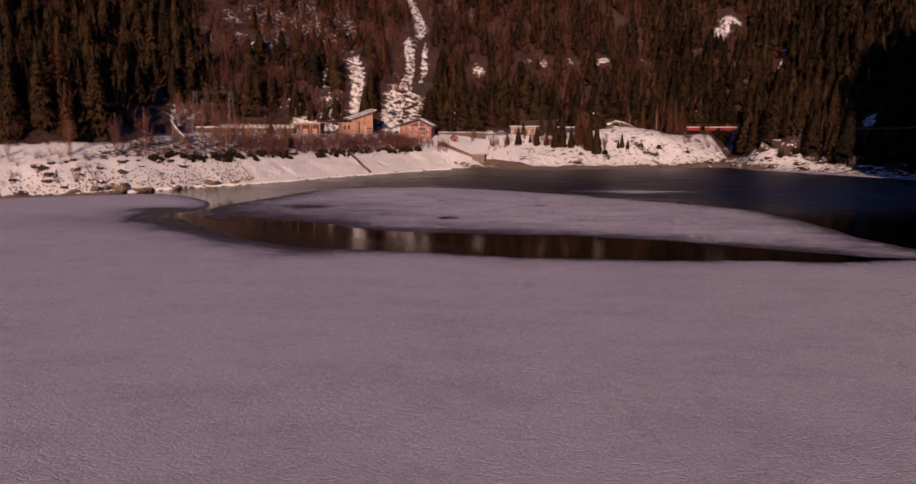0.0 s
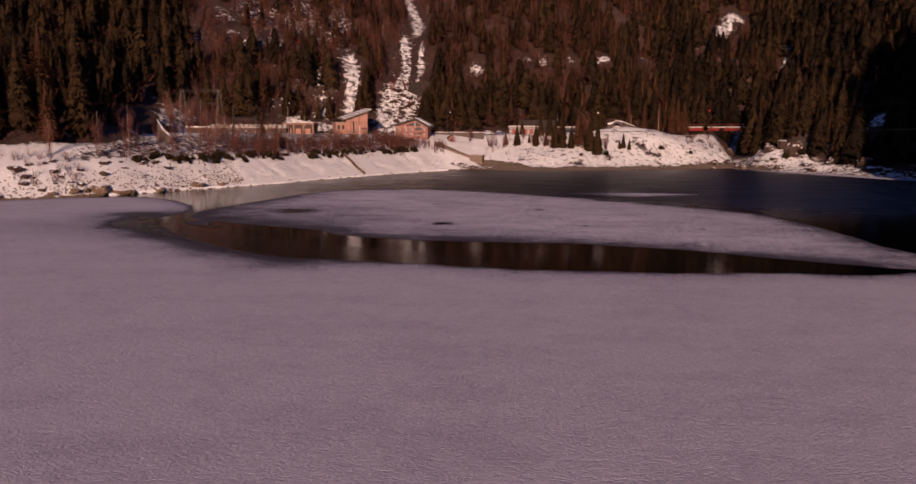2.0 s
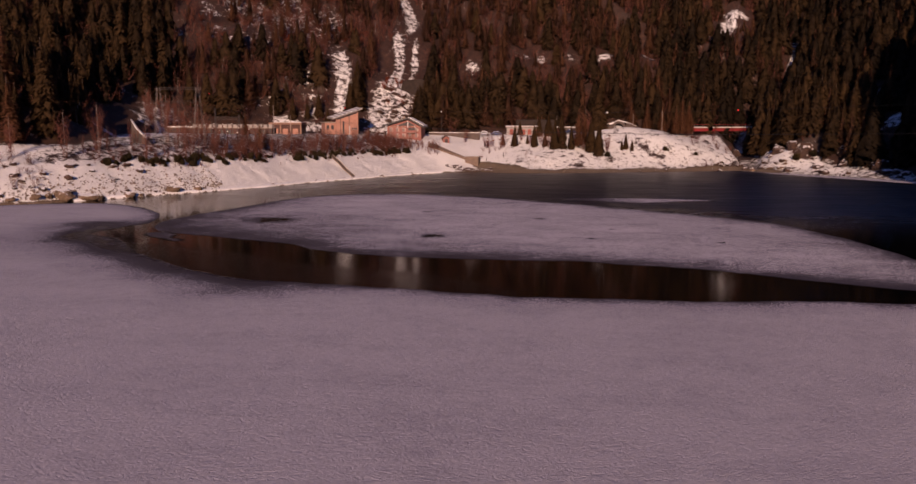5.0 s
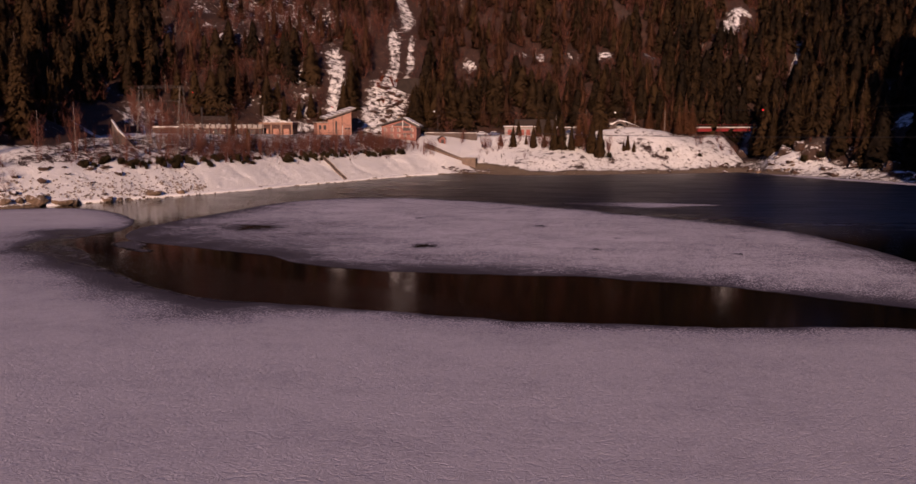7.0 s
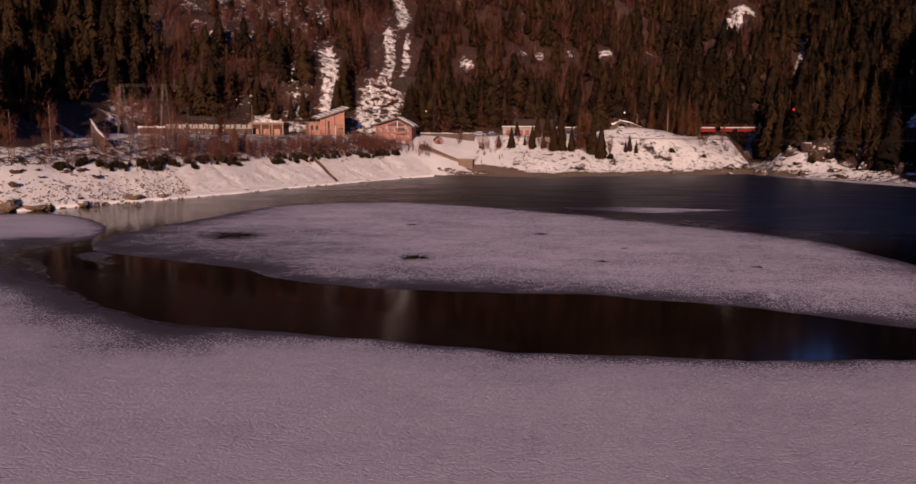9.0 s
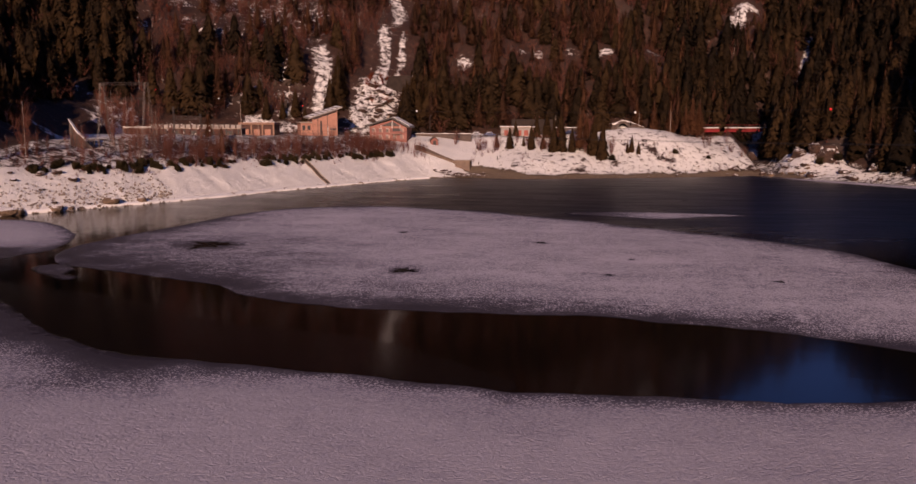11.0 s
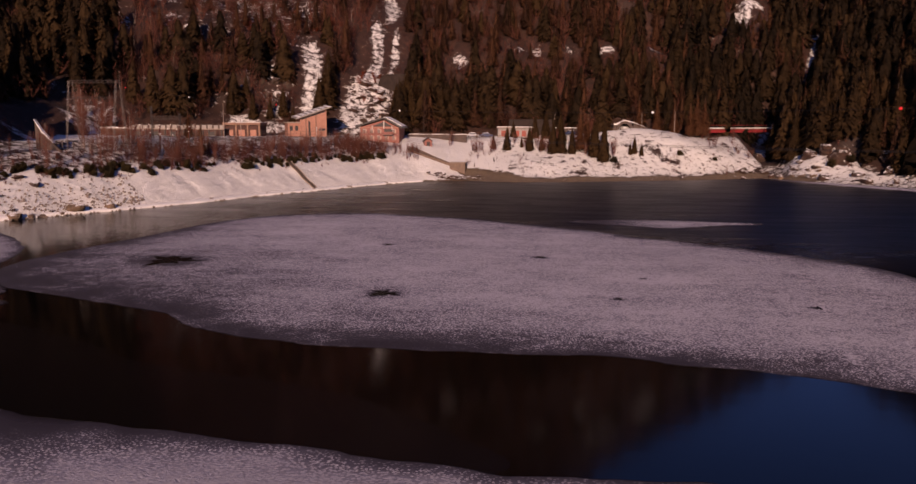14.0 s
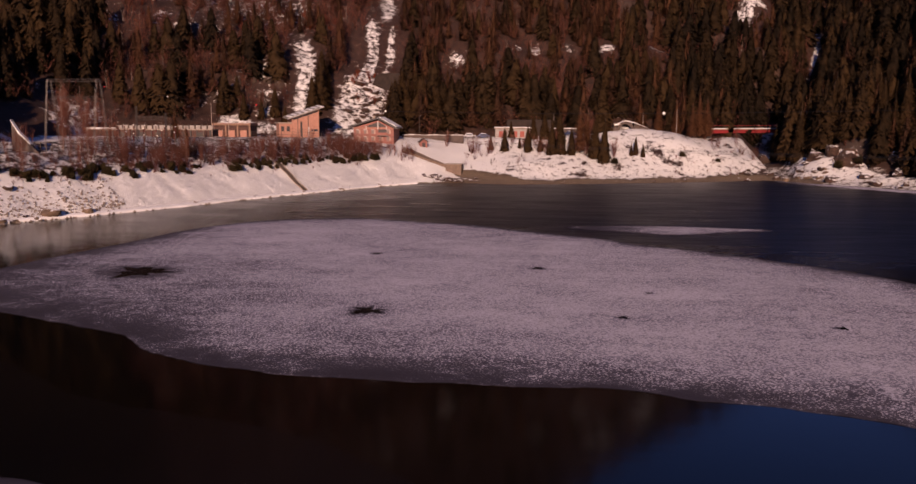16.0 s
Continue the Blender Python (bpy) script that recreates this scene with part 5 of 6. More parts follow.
for (ax, ay, aw), (bx, by, bw) in zip(RAMP, RAMP[1:]):
    bm = bmesh.new()
    ends = [(ax, ay - aw), (bx, by - bw), (bx, by), (ax, ay)]
    top = [bm.verts.new((x + 30.4, y - 302.5, height_at(x, y + 1) + 0.28)) for x, y in ends]
    low = [bm.verts.new((x + 30.4, y - 302.5, height_at(x, y) - 0.9)) for x, y in ends]
    bm.faces.new(top)
    for k in range(4):
        bm.faces.new((top[k], low[k], low[(k + 1) % 4], top[(k + 1) % 4]))
    bmesh.ops.recalc_face_normals(bm, faces=bm.faces)
    part("slab", bm, RAMP_STONE, ramp_ob)
    p, q = Vector((ax + 30.4, ay - 302.4, height_at(ax, ay) + 0.45)), Vector((bx + 30.4, by - 302.4, height_at(bx, by) + 0.45))
    part("kerb", rod(bmesh.new(), p, q, 0.24, sides=4), CONCRETE, ramp_ob, "pale concrete kerb")
hide = thing("wooden_shelter", -26.2, 310.5, height_at(-26.2, 310.5), 20, "small brown wooden shelter on the snowy slope", "shelter")
prism("wall", [(-1.1, -0.3), (1.1, -0.3), (1.1, 1.5), (0, 2.3), (-1.1, 1.5)], 0, 2.0, RUST_RED, hide)
prism("roof", [(-1.4, 1.35), (0, 2.42), (1.4, 1.35), (1.4, 1.5), (0, 2.6), (-1.4, 1.5)], -0.25, 2.2, BARK, hide)
solid("doorway", (-0.5, 0.5, -0.02, 0.0, -0.1, 1.3), DARK, hide, "dark doorway", bevel=0.0)


# ---- rocks ----
def snowy_rock(name, colour):
    """Rough granite with snow on what faces up."""
    m, n, l, p = material(name)
    v = coords(n, l)
    a, b = noise_tex(n, l, v, 0.9, 5, 0.65), noise_tex(n, l, v, 5.0, 4, 0.7)
    stone = ramp(n, l, calc(n, l, "ADD", calc(n, l, "MULTIPLY", a, 0.6), calc(n, l, "MULTIPLY", b, 0.4)), [(0.32, [c * 0.25 for c in colour]), (0.5, colour), (0.68, [c * 2.0 for c in colour])])
    geo = n.new("ShaderNodeNewGeometry")
    sep = n.new("ShaderNodeSeparateXYZ")
    l.new(geo.outputs["True Normal"], sep.inputs[0])
    lie = calc(n, l, "ADD", sep.outputs["Z"], calc(n, l, "MULTIPLY", calc(n, l, "SUBTRACT", a, 0.5), 0.7))
    l.new(mix(n, l, ramp(n, l, lie, [(0.74, (0, 0, 0)), (0.84, (1, 1, 1))]), stone, (0.82, 0.82, 0.84)), p.inputs["Base Color"])
    p.inputs["Roughness"].default_value = 0.9
    bump(n, l, p, calc(n, l, "ADD", a, b), 0.9, 0.45)
    return m


PALE_CRAG, SNOWY_ROCK, SNOWY_OCHRE = snowy_rock("snowy_pale_granite", (0.070, 0.045, 0.034)), snowy_rock("snowy_granite", (0.060, 0.031, 0.021)), snowy_rock("snowy_ochre_granite", (0.19, 0.125, 0.082))


def boulder_mesh(seed, mat, flat=0.65, fine=2):
    bm = bmesh.new()
    bmesh.ops.create_icosphere(bm, subdivisions=fine, radius=1)
    off = Vector((seed * 7.3, seed * 3.1, seed * 1.7))
    for v in bm.verts:
        k = 1 + 0.55 * noise.noise(v.co * 0.9 + off) + 0.22 * noise.noise(v.co * 2.3 + off)
        v.co = v.co * k
        v.co.z *= flat
    me = bpy.data.meshes.new("boulder")
    bm.to_mesh(me)
    bm.free()
    me.materials.append(mat)
    return me


rng = random.Random(11)
GREY_BOULDERS = [boulder_mesh(s, SNOWY_ROCK) for s in range(1, 6)]
OCHRE_BOULDERS = [boulder_mesh(s, SNOWY_OCHRE) for s in range(6, 10)]


bank_line = [(-99, 178), (-84, 191), (-75, 205), (-66, 220), (-57, 239), (-46, 257), (-35, 276), (-27, 287)]
bank_ring = [(-118, 156), (-110, 165), (-95, 177), (-84, 191), (-75, 205), (-66, 220)]


def boulder(x, y, size, mats, label, group, sink=0.25):
    ob = new("boulder", rng.choice(mats))
    ob.matrix_world = Matrix.LocRotScale((x, y, height_at(x, y) + size * (0.5 - sink)), Euler((rng.uniform(-0.2, 0.2), rng.uniform(-0.2, 0.2), rng.uniform(0, 6.28))), (size * rng.uniform(0.9, 1.5), size, size * rng.uniform(0.8, 1.1)))
    return tagged(ob, label, "boulder", group)


for x, y, s in ((-92.6, 181.6, 1.7), (-89.2, 184.8, 1.6), (-87.6, 186.4, 1.0), (-83.8, 191.8, 1.3), (-96.2, 177.6, 1.1), (-99.5, 174.6, 0.9), (-78.2, 201.4, 1.2), (-74.6, 206.6, 1.0), (-94.6, 179.6, 1.0)):
    boulder(x, y, s, OCHRE_BOULDERS, "ochre granite boulder at the waterline with snow on top", "boulders at the waterline", 0.1)
for k in range(50):
    x = rng.uniform(-128, -80)
    y = 0
    d = rng.uniform(1.0, 13)
    base = Vector((x, np.interp(x, [-140, -110, -95, -84, -75], [138, 165, 177, 191, 205])))
    x, y = base.x - d * 0.62, base.y + d * 0.78
    boulder(x, y, rng.choice((0.35, 0.45, 0.5, 0.7, 0.9)), GREY_BOULDERS, "dark granite boulder half buried in bank snow", "boulders on the snowy bank")
for k in range(18):
    x = rng.uniform(10, 74)
    y = np.interp(x, [10, 30, 54, 75], [291, 296, 304, 315]) + rng.uniform(1, 26)
    boulder(x, y, rng.choice((0.3, 0.35, 0.45, 0.6)), GREY_BOULDERS, "dark stone showing through shore snow", "stones on the far shore")
for k in range(36):
    x, y = rng.uniform(66, 92), rng.uniform(302, 322)
    if height_at(x, y) > 0.0:
        boulder(x, y, rng.uniform(0.4, 1.1), OCHRE_BOULDERS if y < 311 else GREY_BOULDERS, "water-worn boulder at the stream mouth", "boulders at the stream mouth")
for k in range(24):
    x = rng.uniform(84, 122)
    y = np.interp(x, [82, 92, 104, 118], [304, 293, 276, 256]) + rng.uniform(3.5, 16)
    boulder(x, y, rng.uniform(0.5, 1.6), GREY_BOULDERS, "snow-capped granite boulder under the crag", "boulders under the crag")
for k in range(50):
    x, y = rng.uniform(-58, -39), rng.uniform(322, 352)
    boulder(x, y, rng.uniform(0.4, 1.5), GREY_BOULDERS, "brown scree block in the snowy gully", "scree blocks in the gully")
# stones along the waterline of the embankment
run = [(-84, 191), (-75, 205), (-66, 220), (-57, 239), (-46, 257), (-35, 276), (-25, 289)]
for (ax, ay), (bx, by) in zip(run, run[1:]):
    for k in range(2):
        t = rng.random()
        boulder(ax + (bx - ax) * t - 0.3, ay + (by - ay) * t + 0.2, rng.uniform(0.3, 0.65), OCHRE_BOULDERS, "ochre stone at the foot of the snowy embankment", "stones at the embankment foot", 0.1)
for k in range(50):
    t = rng.random()
    x, y = -24 + 14 * t + rng.uniform(-1.5, 1.5), 293 + rng.uniform(-1.0, 2.2) + 1.0 * t
    boulder(x, y, rng.uniform(0.25, 0.6), GREY_BOULDERS, "brown stone on the gravel spit", "stones on the gravel spit")


def shelf(points, label):
    """A broken ledge of snow-covered ice along the waterline: top, front and ends."""
    v, f, n = [], [], 0
    for (ax, ay), (bx, by) in zip(points, points[1:]):
        long = math.hypot(bx - ax, by - ay)
        nx, ny = (by - ay) / long, -(bx - ax) / long
        for k in range(int(long / 0.5)):
            s = k * 0.5 / long
            x, y = ax + (bx - ax) * s, ay + (by - ay) * s
            wide = 2.6 * float(value_noise(np.array([x]), np.array([y]), 9, 131, 3)[0]) - 0.55
            v.append((x, y, nx, ny, wide))
    verts = []
    for k, (x, y, nx, ny, wide) in enumerate(v):
        z = 0.22 + 0.25 * float(value_noise(np.array([x]), np.array([y]), 5, 133, 3)[0])
        w = max(0.6 * wide - 0.2, 0.05)
        verts += [(x - 0.7 * nx, y - 0.7 * ny, z + 0.32), (x + 0.55 * w * nx, y + 0.55 * w * ny, z + 0.1), (x + w * nx, y + w * ny, z), (x + w * nx, y + w * ny, -0.1)]
        if k and wide > 0.1:
            b = 4 * k
            f += [(b - 4 + i, b - 3 + i, b + 1 + i, b + i) for i in range(3)]
    me = mesh_of("ice_ledge", verts, f, SNOW_MAT, True)
    return tagged(new("ice_ledge", me), label, "ice", kind="structure")


shelf([(-91, 182), (-84, 191), (-75, 205), (-66, 220), (-57, 239), (-46, 257), (-35, 276), (-25, 289)], "broken snow-covered ice ledge at the embankment foot")


# small stones strewn over the embankment and the far shore, too many to count
stones, stone_faces = [], []
for k in range(1700):
    if k < 1300:
        u = rng.random() ** 0.8 * 4.6
        i = int(u)
        (ax, ay), (bx, by) = bank_ring[i], bank_ring[i + 1]
        d, q = rng.uniform(0.8, 9.5) * rng.random() ** 0.4, math.hypot(bx - ax, by - ay)
        x, y = ax + (bx - ax) * (u - i) - (by - ay) / q * d, ay + (by - ay) * (u - i) + (bx - ax) / q * d
    else:
        x = rng.uniform(-8, 118)
        y = np.interp(x, [-8, 13, 30, 54, 75, 82, 92, 104, 118], [290, 291, 296, 304, 315, 304, 293, 276, 256]) + rng.uniform(0.5, 16)
    if k % 5 == 0:                                                  # a dark row at the waterline of the embankment
        u = rng.random() * 6.9
        (ax, ay), (bx, by) = bank_line[int(u)], bank_line[int(u) + 1]
        q, d = math.hypot(bx - ax, by - ay), rng.uniform(-0.9, 0.6)
        x, y = ax + (bx - ax) * (u % 1) - (by - ay) / q * d, ay + (by - ay) * (u % 1) + (bx - ax) / q * d
    z, r = max(height_at(x, y), 0.02), rng.uniform(0.10, 0.34)
    base = len(stones)
    for dx, dy, dz in ((1, 0, 0), (0.2, 1, 0), (-1, 0.3, 0), (-0.3, -1, 0), (0.1, 0, 0.9), (0, 0, -0.6)):
        stones.append((x + r * (dx + rng.uniform(-0.3, 0.3)), y + r * (dy + rng.uniform(-0.3, 0.3)), z + 0.06 + r * (dz + rng.uniform(-0.2, 0.2))))
    for a, b in ((0, 1), (1, 2), (2, 3), (3, 0)):
        stone_faces += [(base + a, base + b, base + 4), (base + b, base + a, base + 5)]
tagged(new("stones", mesh_of("stones", stones, stone_faces, ROCK)), "small dark stones strewn over the snowy bank", "stones", kind="stuff")


def crag(x, y, z, size, seed, label, mat=None):
    """A split block of cliff with flat, broken faces."""
    bm = bmesh.new()
    r = random.Random(seed)
    for _ in range(20):
        p = Vector((r.gauss(0, 1), r.gauss(0, 1), r.gauss(0, 1))).normalized() * r.uniform(0.75, 1.1)
        bm.verts.new(p)
    hull = bmesh.ops.convex_hull(bm, input=bm.verts)
    bmesh.ops.delete(bm, geom=list({g for g in hull["geom_interior"] + hull["geom_unused"] if isinstance(g, bmesh.types.BMVert)}), context="VERTS")
    bmesh.ops.subdivide_edges(bm, edges=bm.edges[:], cuts=4, use_grid_fill=True)
    for v in bm.verts:
        v.co += v.co.normalized() * (0.16 * noise.noise(v.co * 2.5 + Vector((seed, 0, 0))) + 0.13 * noise.noise(v.co * 6))
    ob = part("rock_crag", bm, mat or SNOWY_ROCK)
    ob.matrix_world = Matrix.LocRotScale((x, y, z), Euler((0, 0, r.uniform(-0.4, 0.4))), size)
    return tagged(ob, label, "crag")


def crag_face(x, y, z, corners, label):
    """A great split slab: the hull of its corners, broken up."""
    bm = bmesh.new()
    for c in corners:
        bm.verts.new(c)
    bmesh.ops.convex_hull(bm, input=bm.verts)
    bmesh.ops.subdivide_edges(bm, edges=bm.edges[:], cuts=11, use_grid_fill=True)
    for v in bm.verts:
        v.co += Vector((0.35 * noise.noise(v.co * 0.9), 0.5 * noise.noise(v.co * 0.7 + Vector((5, 0, 0))) + 0.22 * noise.noise(v.co * 2.4) + 0.16 * noise.noise(v.co * 5.1), 0.25 * noise.noise(v.co * 1.1 + Vector((0, 9, 0)))))
    ob = part("rock_crag", bm, SNOWY_ROCK)
    ob.matrix_world = pose(x, y, z)
    return tagged(ob, label, "crag")


crag_face(98.6, 307, 1.0, [(-7.4, 0, 0), (-3, -2.5, -0.4), (2.5, -2.4, -0.3), (6.4, 1.0, 0.2), (-2.8, 5.0, 8.6), (4.8, 5.6, 8.2), (-6.2, 6.5, 5), (7.8, 7.5, 6), (0, 11, 6)], "large bare split granite slab above the shore")
crag(90.5, 319, 6.0, (3.2, 3, 3.2), 9, "dark granite crag beside the stream")
crag(112, 287, 3.0, (4, 3, 4.0), 12, "dark shaded granite crag at the shore")
crag(79, 334, 5.0, (2.0, 2.0, 2.0), 15, "snow-capped granite block in the gorge")
crag(93.5, 315.5, 8.2, (2.6, 2.4, 2.6), 31, "small brown granite block on the crag")
crag(107, 303, 7.0, (3.0, 2.6, 2.6), 35, "brown granite block with snow on its ledge")
crag(100, 320, 11.0, (3.2, 3, 2.8), 37, "dark granite block at the foot of the spruces")
crag(105, 297, 3.4, (2.6, 2.2, 1.8), 41, "snow-capped granite block above the shore")
for k, (x, y, sx, sz) in enumerate(((-81.5, 340, 1.7, 2.0), (-79, 336, 1.5, 1.6), (-83, 335, 1.4, 1.3), (-76.5, 331, 1.2, 1.1), (-80.5, 331, 1.0, 1.0), (-78, 340, 1.2, 1.6))):
    crag(x, y, height_at(x, y) + sz * 0.35, (sx, sx * 0.8, sz), 51 + k, "pale brown rock outcrop with snow on its ledges", PALE_CRAG)
crags = random.Random(77)
for k in range(16):
    x, y, r = crags.uniform(-93, -77), crags.uniform(322, 346), crags.uniform(0.9, 2.0)
    crag(x, y, height_at(x, y) + r * 0.3, (r, r * 0.8, r * crags.uniform(0.9, 1.6)), 60 + k, "brown rock outcrop with snow on its ledges", PALE_CRAG)
crag(-125, 206, 13, (3, 3, 3), 25, "brown rock outcrop at the forest edge")


# ---- bushes on the bank ----
def bush_meshes(kind, mat, count):
    return [mesh_of("bush", *kind(s), mat, False, tint=np.full(len(kind(s)[0]), 0.15 + 0.1 * (s % 6))) for s in range(count)]


BARE_BUSHES = bush_meshes(lambda s: bare_tree(18, 22, 100 + s, 0.6, 0.0052), TWIG, 6)
def juniper(seed):
    """A low dome of short broad sprays, one metre high, all from one stool."""
    r = np.random.default_rng(seed)
    v, f = [(0.0, 0.0, 0.05)], []
    for _ in range(260):
        a, e, q = r.random() * 6.283, math.asin(r.random() ** 0.8), 0.62 + 0.38 * r.random()
        lump = 0.8 + 0.28 * math.sin(3 * a + seed) + 0.12 * math.sin(7 * a)
        d = np.array([math.cos(a) * math.cos(e) * 0.95 * lump, math.sin(a) * math.cos(e) * 0.95 * lump, math.sin(e) * (0.7 + 0.3 * lump)])
        side = np.cross(d, (r.random() - 0.5, r.random() - 0.5, 0.6))
        side = side / max(np.linalg.norm(side), 1e-6) * (0.05 + 0.05 * r.random())
        b = len(v)
        v += [tuple(d * q * 0.72 - side), tuple(d * q * 0.72 + side), tuple(d * q + np.array([0, 0, 0.07]))]
        f += [(b, b + 1, b + 2), (0, b, b + 1)]
    return np.array(v), np.array(f)


JUNIPER = leaf_material("juniper_needles", (0.020, 0.016, 0.008), (0.085, 0.058, 0.022))
GREEN_BUSHES = bush_meshes(lambda s: juniper(200 + s), JUNIPER, 5)
YOUNG = bush_meshes(lambda s: conifer(14, 9, 300 + s, width=0.22), SPRUCE, 4)


def bush(mesh, x, y, tall, wide, label, group, name="bush"):
    ob = new(name, mesh)
    ob.matrix_world = Matrix.LocRotScale((x, y, height_at(x, y) - 0.15), Euler((rng.uniform(-0.08, 0.08), rng.uniform(-0.08, 0.08), rng.uniform(0, 6.28))), (tall * wide, tall * wide, tall))
    return tagged(ob, label, "bush", group)


thicket = []
for k in range(1000):
    s = rng.uniform(0.9, 6.9)
    i = int(s)
    (ax, ay), (bx, by) = bank_line[i], bank_line[i + 1]
    t, d = s - i, 11.0 + 11 * rng.random() ** 1.3
    if s < 1.6:
        d += 1.5
    nx, ny = -(by - ay), (bx - ax)
    q = math.hypot(nx, ny)
    x, y = ax + (bx - ax) * t + nx / q * d, ay + (by - ay) * t + ny / q * d
    if rng.random() < 0.42 and d < 14:
        slip = rng.uniform(0, 1.4)
        bush(rng.choice(GREEN_BUSHES), x - nx / q * slip, y - ny / q * slip, rng.uniform(0.9, 2.0), rng.uniform(0.6, 0.9), "low dark green juniper bush on the bank top", "green bushes on the bank", "juniper")
    elif k < 300:
        bush(rng.choice(BARE_BUSHES), x, y, (rng.uniform(0.8, 1.9) if s < 3.0 else rng.uniform(1.8, 4.2)), rng.uniform(0.5, 0.85), "leafless red-brown thicket bush on the bank top", "bare bushes on the bank")
    else:
        thicket.append((x, y, height_at(x, y) - 0.15, (rng.uniform(0.8, 1.9) if s < 3.0 else rng.uniform(1.6, 4.2)), rng.uniform(0.5, 0.8)))
for k in range(130):
    x = rng.uniform(-53, -28)
    y = 299.0 + (x + 41) * 0.25 + rng.uniform(-5.0, 3.5)
    thicket.append((x, y, height_at(x, y) - 0.15, rng.uniform(1.6, 4.0), rng.uniform(0.45, 0.7)))
for k in range(70):
    s = rng.uniform(1.0, 6.9)
    i = int(s)
    (ax, ay), (bx, by) = bank_line[i], bank_line[i + 1]
    q, d = math.hypot(bx - ax, by - ay), rng.uniform(8.5, 11.5)
    x, y = ax + (bx - ax) * (s - i) - (by - ay) / q * d, ay + (by - ay) * (s - i) + (bx - ax) / q * d
    bush(rng.choice(BARE_BUSHES), x, y, rng.uniform(0.6, 1.6), 1.0, "small leafless brown bush at the bank edge", "bare bushes on the slope", "shrub")
for k in range(16):
    x, y = rng.uniform(-112, -78), rng.uniform(236, 262)
    if abs(x + 80 + (y - 232) * 0.1) > 4:
        thicket.append((x, y, height_at(x, y) - 0.15, rng.uniform(2.5, 5.5), rng.uniform(0.4, 0.6)))
grove("thicket", TWIG, [bare_tree(12, 14, 130 + s, 0.5, 0.0078) for s in range(5)], thicket, "leafless red-brown scrub along the bank top", "scrub")
for k in range(100):
    x = rng.uniform(-138, -92)
    y = np.interp(x, [-140, -110, -95], [138, 165, 177])
    d = rng.uniform(4, 17)
    bush(rng.choice(BARE_BUSHES), x - d * 0.65, y + d * 0.76, rng.uniform(1.0, 3.2), 1.0, "small leafless brown bush on the snowy bank", "bare bushes on the slope", "shrub")
for k in range(26):
    x, y = rng.uniform(-14, 8), rng.uniform(302, 318)
    bush(rng.choice(BARE_BUSHES if k % 3 else YOUNG), x, y, rng.uniform(1.2, 2.8), 0.8, "small brown bush on the snowy far shore", "bushes on the far shore", "shrub")
for k in range(34):
    x, y = rng.uniform(24, 72), rng.uniform(309, 324)
    bush(rng.choice(BARE_BUSHES if k % 6 else GREEN_BUSHES), x, y, rng.uniform(0.9, 2.4), 0.9, "scrubby bush on the snowy knoll", "bushes on the knoll", "shrub")
for k in range(14):
    x, y = rng.uniform(62, 78), rng.uniform(326, 346)
    bush(rng.choice(BARE_BUSHES), x, y, rng.uniform(2, 4.5), 0.8, "leafless brown scrub under the bridge", "bushes under the bridge", "shrub")


for k in range(46):
    x, y = rng.uniform(89, 112), rng.uniform(300, 322)
    if height_at(x, y) > 3:
        bush(rng.choice(BARE_BUSHES if k % 4 else GREEN_BUSHES), x, y, rng.uniform(1.2, 3.2), 0.8, "leafless brown scrub on the rocky crag", "bushes on the crag", "shrub")


# ---- single trees ----
def tree_kind(name, crown, mat, label, tint=0.75, bark=BARK, group="", stem=0.014):
    t = thing(name, 0, 0, -60, 0, label, "tree", group)
    part("trunk", rod(rod(bmesh.new(), (0, 0, -0.02), (0, 0, 0.5), stem, stem * 0.64, 7), (0, 0, 0.5), (0, 0, 0.96), stem * 0.64, 0.002, 6), bark, t)
    # crown tint drops towards the trunk as painted self-shade
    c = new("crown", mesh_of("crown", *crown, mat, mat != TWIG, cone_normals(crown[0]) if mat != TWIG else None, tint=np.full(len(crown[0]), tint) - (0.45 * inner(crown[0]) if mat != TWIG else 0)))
    c.parent = t
    return t


def plant(first, x, y, tall, wide=1.0):
    t = copy_thing(first, pose(x, y, height_at(x, y) - 0.2, 0, 0, rng.uniform(0, 360)))
    t.scale = (tall * wide, tall * wide, tall)
    return t


SPRUCE_TREES = [tree_kind("spruce_tree", c, SPRUCE, "tall dark green spruce at the edge of the forest", group="spruces at the forest edge") for c in NEAR_SPRUCE]
# same crown as in SPRUCE_TREES, its lower tint standing in for shade
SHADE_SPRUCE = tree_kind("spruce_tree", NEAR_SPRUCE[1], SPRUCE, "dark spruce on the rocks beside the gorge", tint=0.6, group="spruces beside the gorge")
LARCH_TREE = tree_kind("larch_tree", conifer(46, 20, 77, width=0.15, droop=0.15, broad=0.12, hang=1.2, low=0.08, core=0.45, sprays=True, rings=10), LARCH, "slender russet winter larch at the forest edge", tint=0.95, group="larches at the forest edge")
BIRCH_TREE = tree_kind("birch_tree", bare_tree(9, 60, 78, 0.22, 0.003), TWIG, "thin leafless pale-stemmed birch above the bank", bark=PALE_BARK, stem=0.0055, group="birches above the bank")
near.sort(key=lambda p: p[1] - 0.3 * p[0])
for x, y, z, h, w in near[:150]:
    plant(rng.choice(SPRUCE_TREES), x, y, min(h * 1.1, 22), w * 0.85)
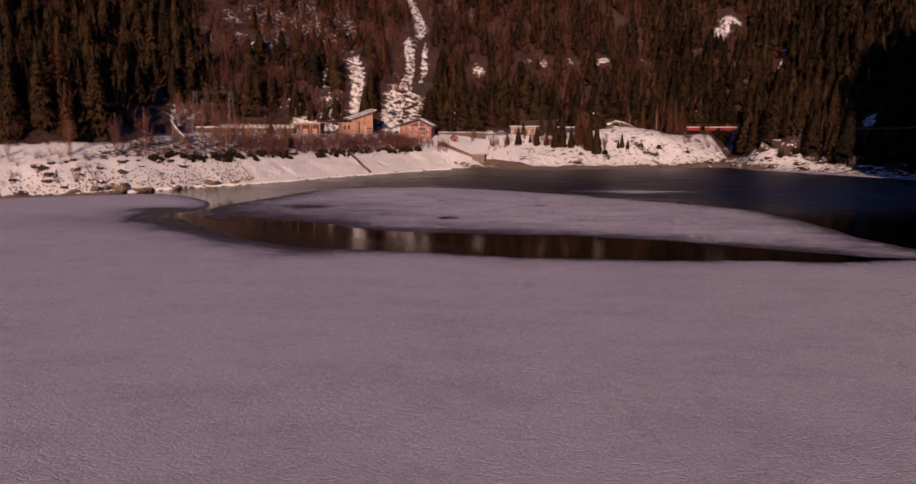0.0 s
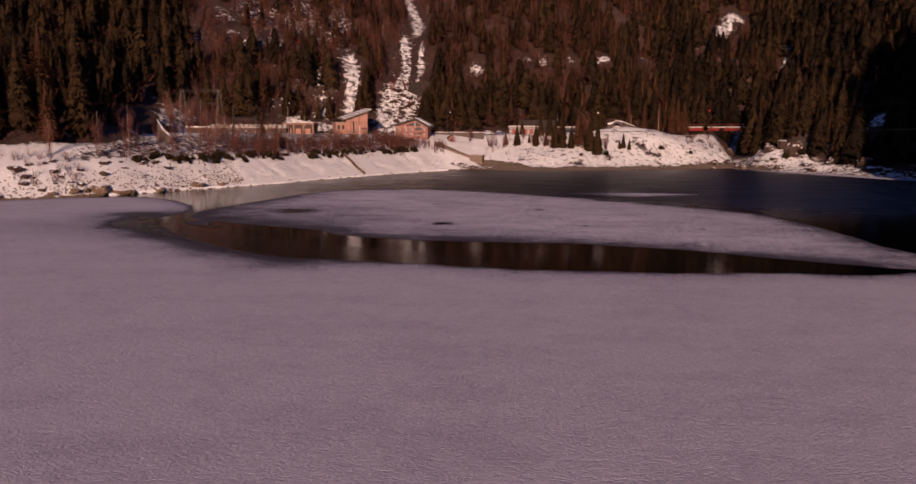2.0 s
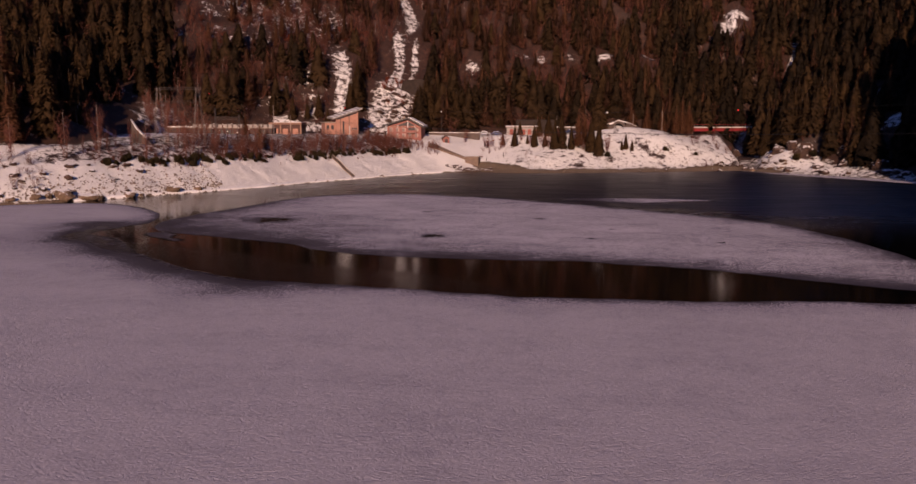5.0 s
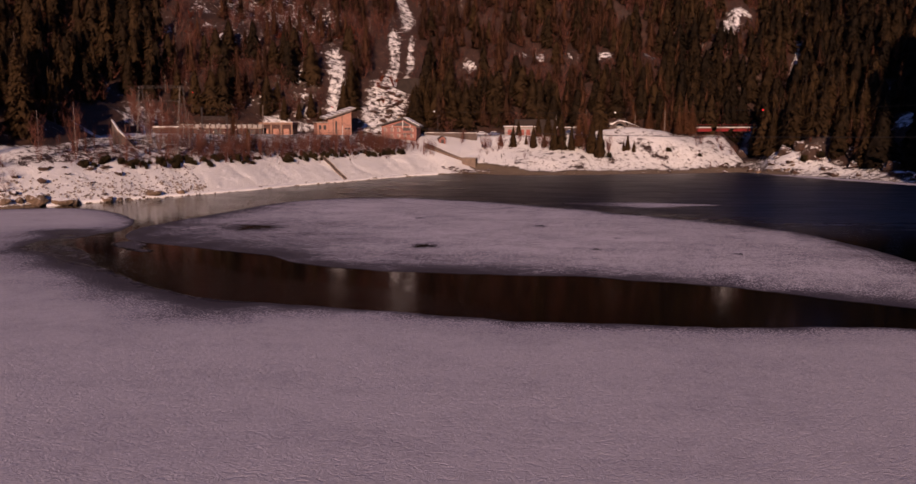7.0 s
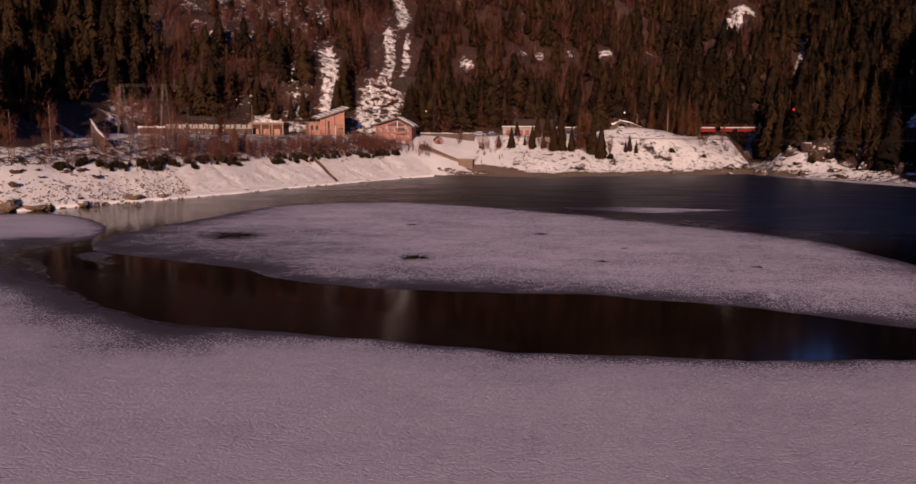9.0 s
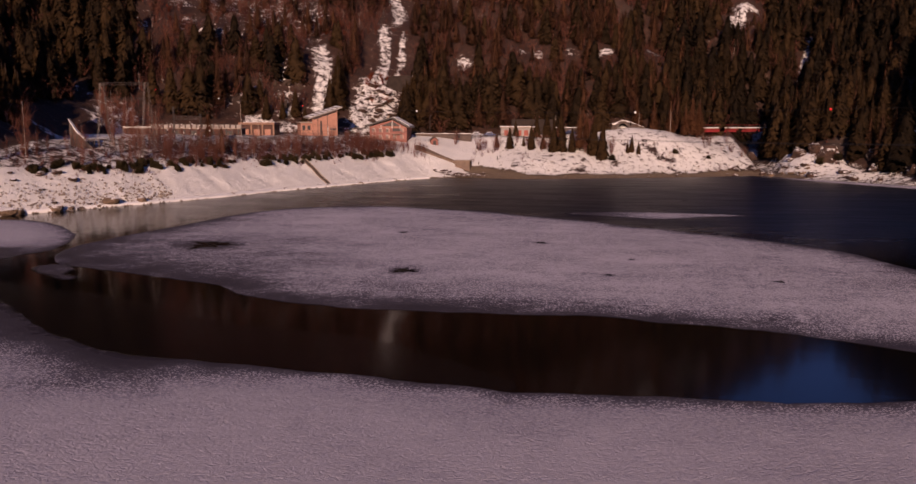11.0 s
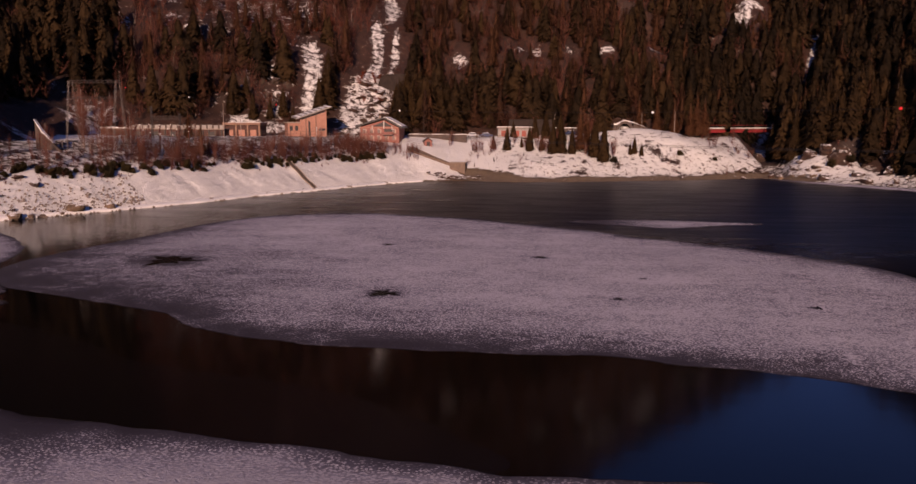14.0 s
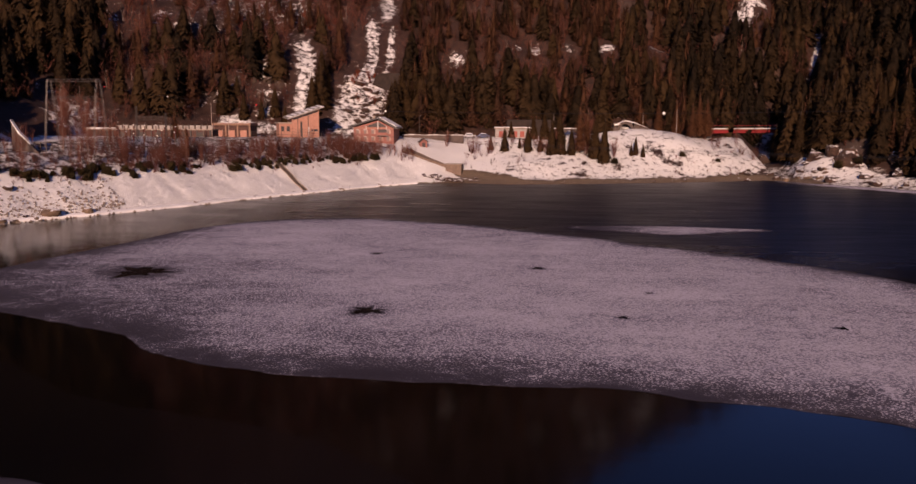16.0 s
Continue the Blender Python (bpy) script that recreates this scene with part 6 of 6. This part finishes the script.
for x, y, h in ((-2.3, 315, 8), (-6.5, 317, 5), (4.6, 315, 8.5), (8.4, 316, 5.5), (11.8, 314, 11), (14.2, 315, 10), (17.6, 315, 9), (27.0, 311.5, 13.5), (24.6, 315, 12), (2.2, 317, 4), (35.5, 317, 4), (37, 318, 6), (39, 317, 4.5)):
    plant(rng.choice(SPRUCE_TREES), x, y, h, rng.uniform(0.95, 1.4))
for k in range(26):
    x = rng.uniform(-22, 33)
    plant(BIRCH_TREE, x, 316 + rng.uniform(-2.5, 3), rng.uniform(3, 7), 1.1)
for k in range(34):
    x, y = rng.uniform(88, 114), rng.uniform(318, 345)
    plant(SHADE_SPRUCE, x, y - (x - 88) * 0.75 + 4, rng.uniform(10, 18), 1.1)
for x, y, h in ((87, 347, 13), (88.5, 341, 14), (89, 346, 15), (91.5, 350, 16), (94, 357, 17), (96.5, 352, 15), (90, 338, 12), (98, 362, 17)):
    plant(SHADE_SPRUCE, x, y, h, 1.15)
for x, y, h in ((6.5, 326, 8), (10, 327, 9), (-0.5, 325, 6), (14.5, 325, 10), (-37.5, 347, 15), (-35, 344, 14), (-39.5, 345, 11), (-33, 348, 16), (-64.5, 331, 14), (-62.5, 335, 15), (-63.5, 341, 16), (-71, 322, 8), (-84, 322, 9), (-79, 324, 7), (-75.5, 327, 10), (-88, 328, 11), (-91, 322, 9), (-40, 339, 13), (-37.5, 338, 15), (-35, 339, 14), (-32, 340, 15), (-28, 341, 16), (-25, 340, 15)):
    plant(rng.choice(SPRUCE_TREES), x, y, h, rng.uniform(1.2, 1.55))
for k in range(12):
    plant(BIRCH_TREE, rng.uniform(-124, -112), rng.uniform(276, 292), rng.uniform(7, 11), 0.9)
for x, y, h in ((20.2, 317, 14), (22.6, 320, 12), (64.5, 348, 14), (58.5, 342, 12), (54, 346, 13), (61.3, 345, 16), (48.5, 348, 13), (43, 352, 12), (-113, 197, 16), (-120, 207, 22), (-72.5, 247, 8), (-83, 266, 8)):
    plant(LARCH_TREE, x, y, h, rng.uniform(1.3, 1.7))
for x, y, h in ((-108, 189, 9), (-100, 196, 11), (-97, 205, 12), (-88, 210, 9), (-82, 222, 8), (-79, 231, 8), (-71, 243, 7), (-66, 252, 8), (-59, 266, 8), (-52, 278, 7), (-43, 292, 7), (-37, 297, 6), (30, 314, 6), (-84, 236, 9), (-92, 231, 13), (-90, 234, 12), (-86, 237, 11), (-88, 233, 10), (23, 322, 12), (-118, 180, 5)):
    plant(BIRCH_TREE, x, y, h, 1.0)
for k in range(34):
    s = rng.uniform(1.0, 6.8)
    i = int(s)
    (ax, ay), (bx, by) = bank_line[i], bank_line[i + 1]
    d, q = rng.uniform(12, 22), math.hypot(bx - ax, by - ay)
    x, y = ax + (bx - ax) * (s - i) - (by - ay) / q * d, ay + (by - ay) * (s - i) + (bx - ax) / q * d
    plant(BIRCH_TREE, x, y, rng.uniform(4, 7.5), 0.8)
for t in (*SPRUCE_TREES, SHADE_SPRUCE, LARCH_TREE, BIRCH_TREE):
    for o in (*t.children, t):
        bpy.data.objects.remove(o)


# ---- cables over the lake ----
def cable_at(k, low, high, side=0.0):
    x, y = -87.4 + 97.5 * k + side * 0.73, 227.7 - 104 * k + side * 0.68
    return Vector((x, y, low + (high - low) * (1 - k) ** 2))


def cable(low, high, side, label, end=1.75):
    t = thing("power_cable", *cable_at(0, low, high, side), 0, label, "cable", "cables over the lake")
    origin = cable_at(0, low, high, side)
    bm = bmesh.new()
    pts = [cable_at(end * k / 60, low, high, side) - origin for k in range(61)]
    loops = [[bm.verts.new(p + Vector((0.006 * dx, 0.006 * dx, 0.009 * dz))) for dx, dz in ((1, 0), (0, 1), (-1, 0), (0, -1))] for p in pts]
    for a, b in zip(loops, loops[1:]):
        for k in range(4):
            bm.faces.new((a[k], a[(k + 1) % 4], b[(k + 1) % 4], b[k]))
    part("strand", bm, CABLE, t)
    return t, origin


earth, origin = cable(17.4, 24.7, 0.0, "thin earth cable with red and white marker balls over the lake")
for k, (s, mat) in enumerate(((0.145, SIGNAL_RED), (0.363, SIGNAL_WHITE), (0.574, SIGNAL_RED), (0.772, SIGNAL_WHITE), (1.003, SIGNAL_WHITE), (1.128, SIGNAL_RED), (1.36, SIGNAL_WHITE))):
    bm = bmesh.new()
    bmesh.ops.create_uvsphere(bm, u_segments=16, v_segments=10, radius=0.105, matrix=Matrix.Translation(cable_at(s, 17.4, 24.7) - origin))
    bmesh.ops.create_cone(bm, cap_ends=True, segments=12, radius1=0.112, radius2=0.112, depth=0.03, matrix=Matrix.Translation(cable_at(s, 17.4, 24.7) - origin))
    part("marker_ball", bm, mat, earth, "red marker ball" if mat == SIGNAL_RED else "white marker ball", True)
for side in (-2.0, 0.2, 2.2):
    cable(14.9, 21.3, side, "thin grey power cable sagging over the lake")
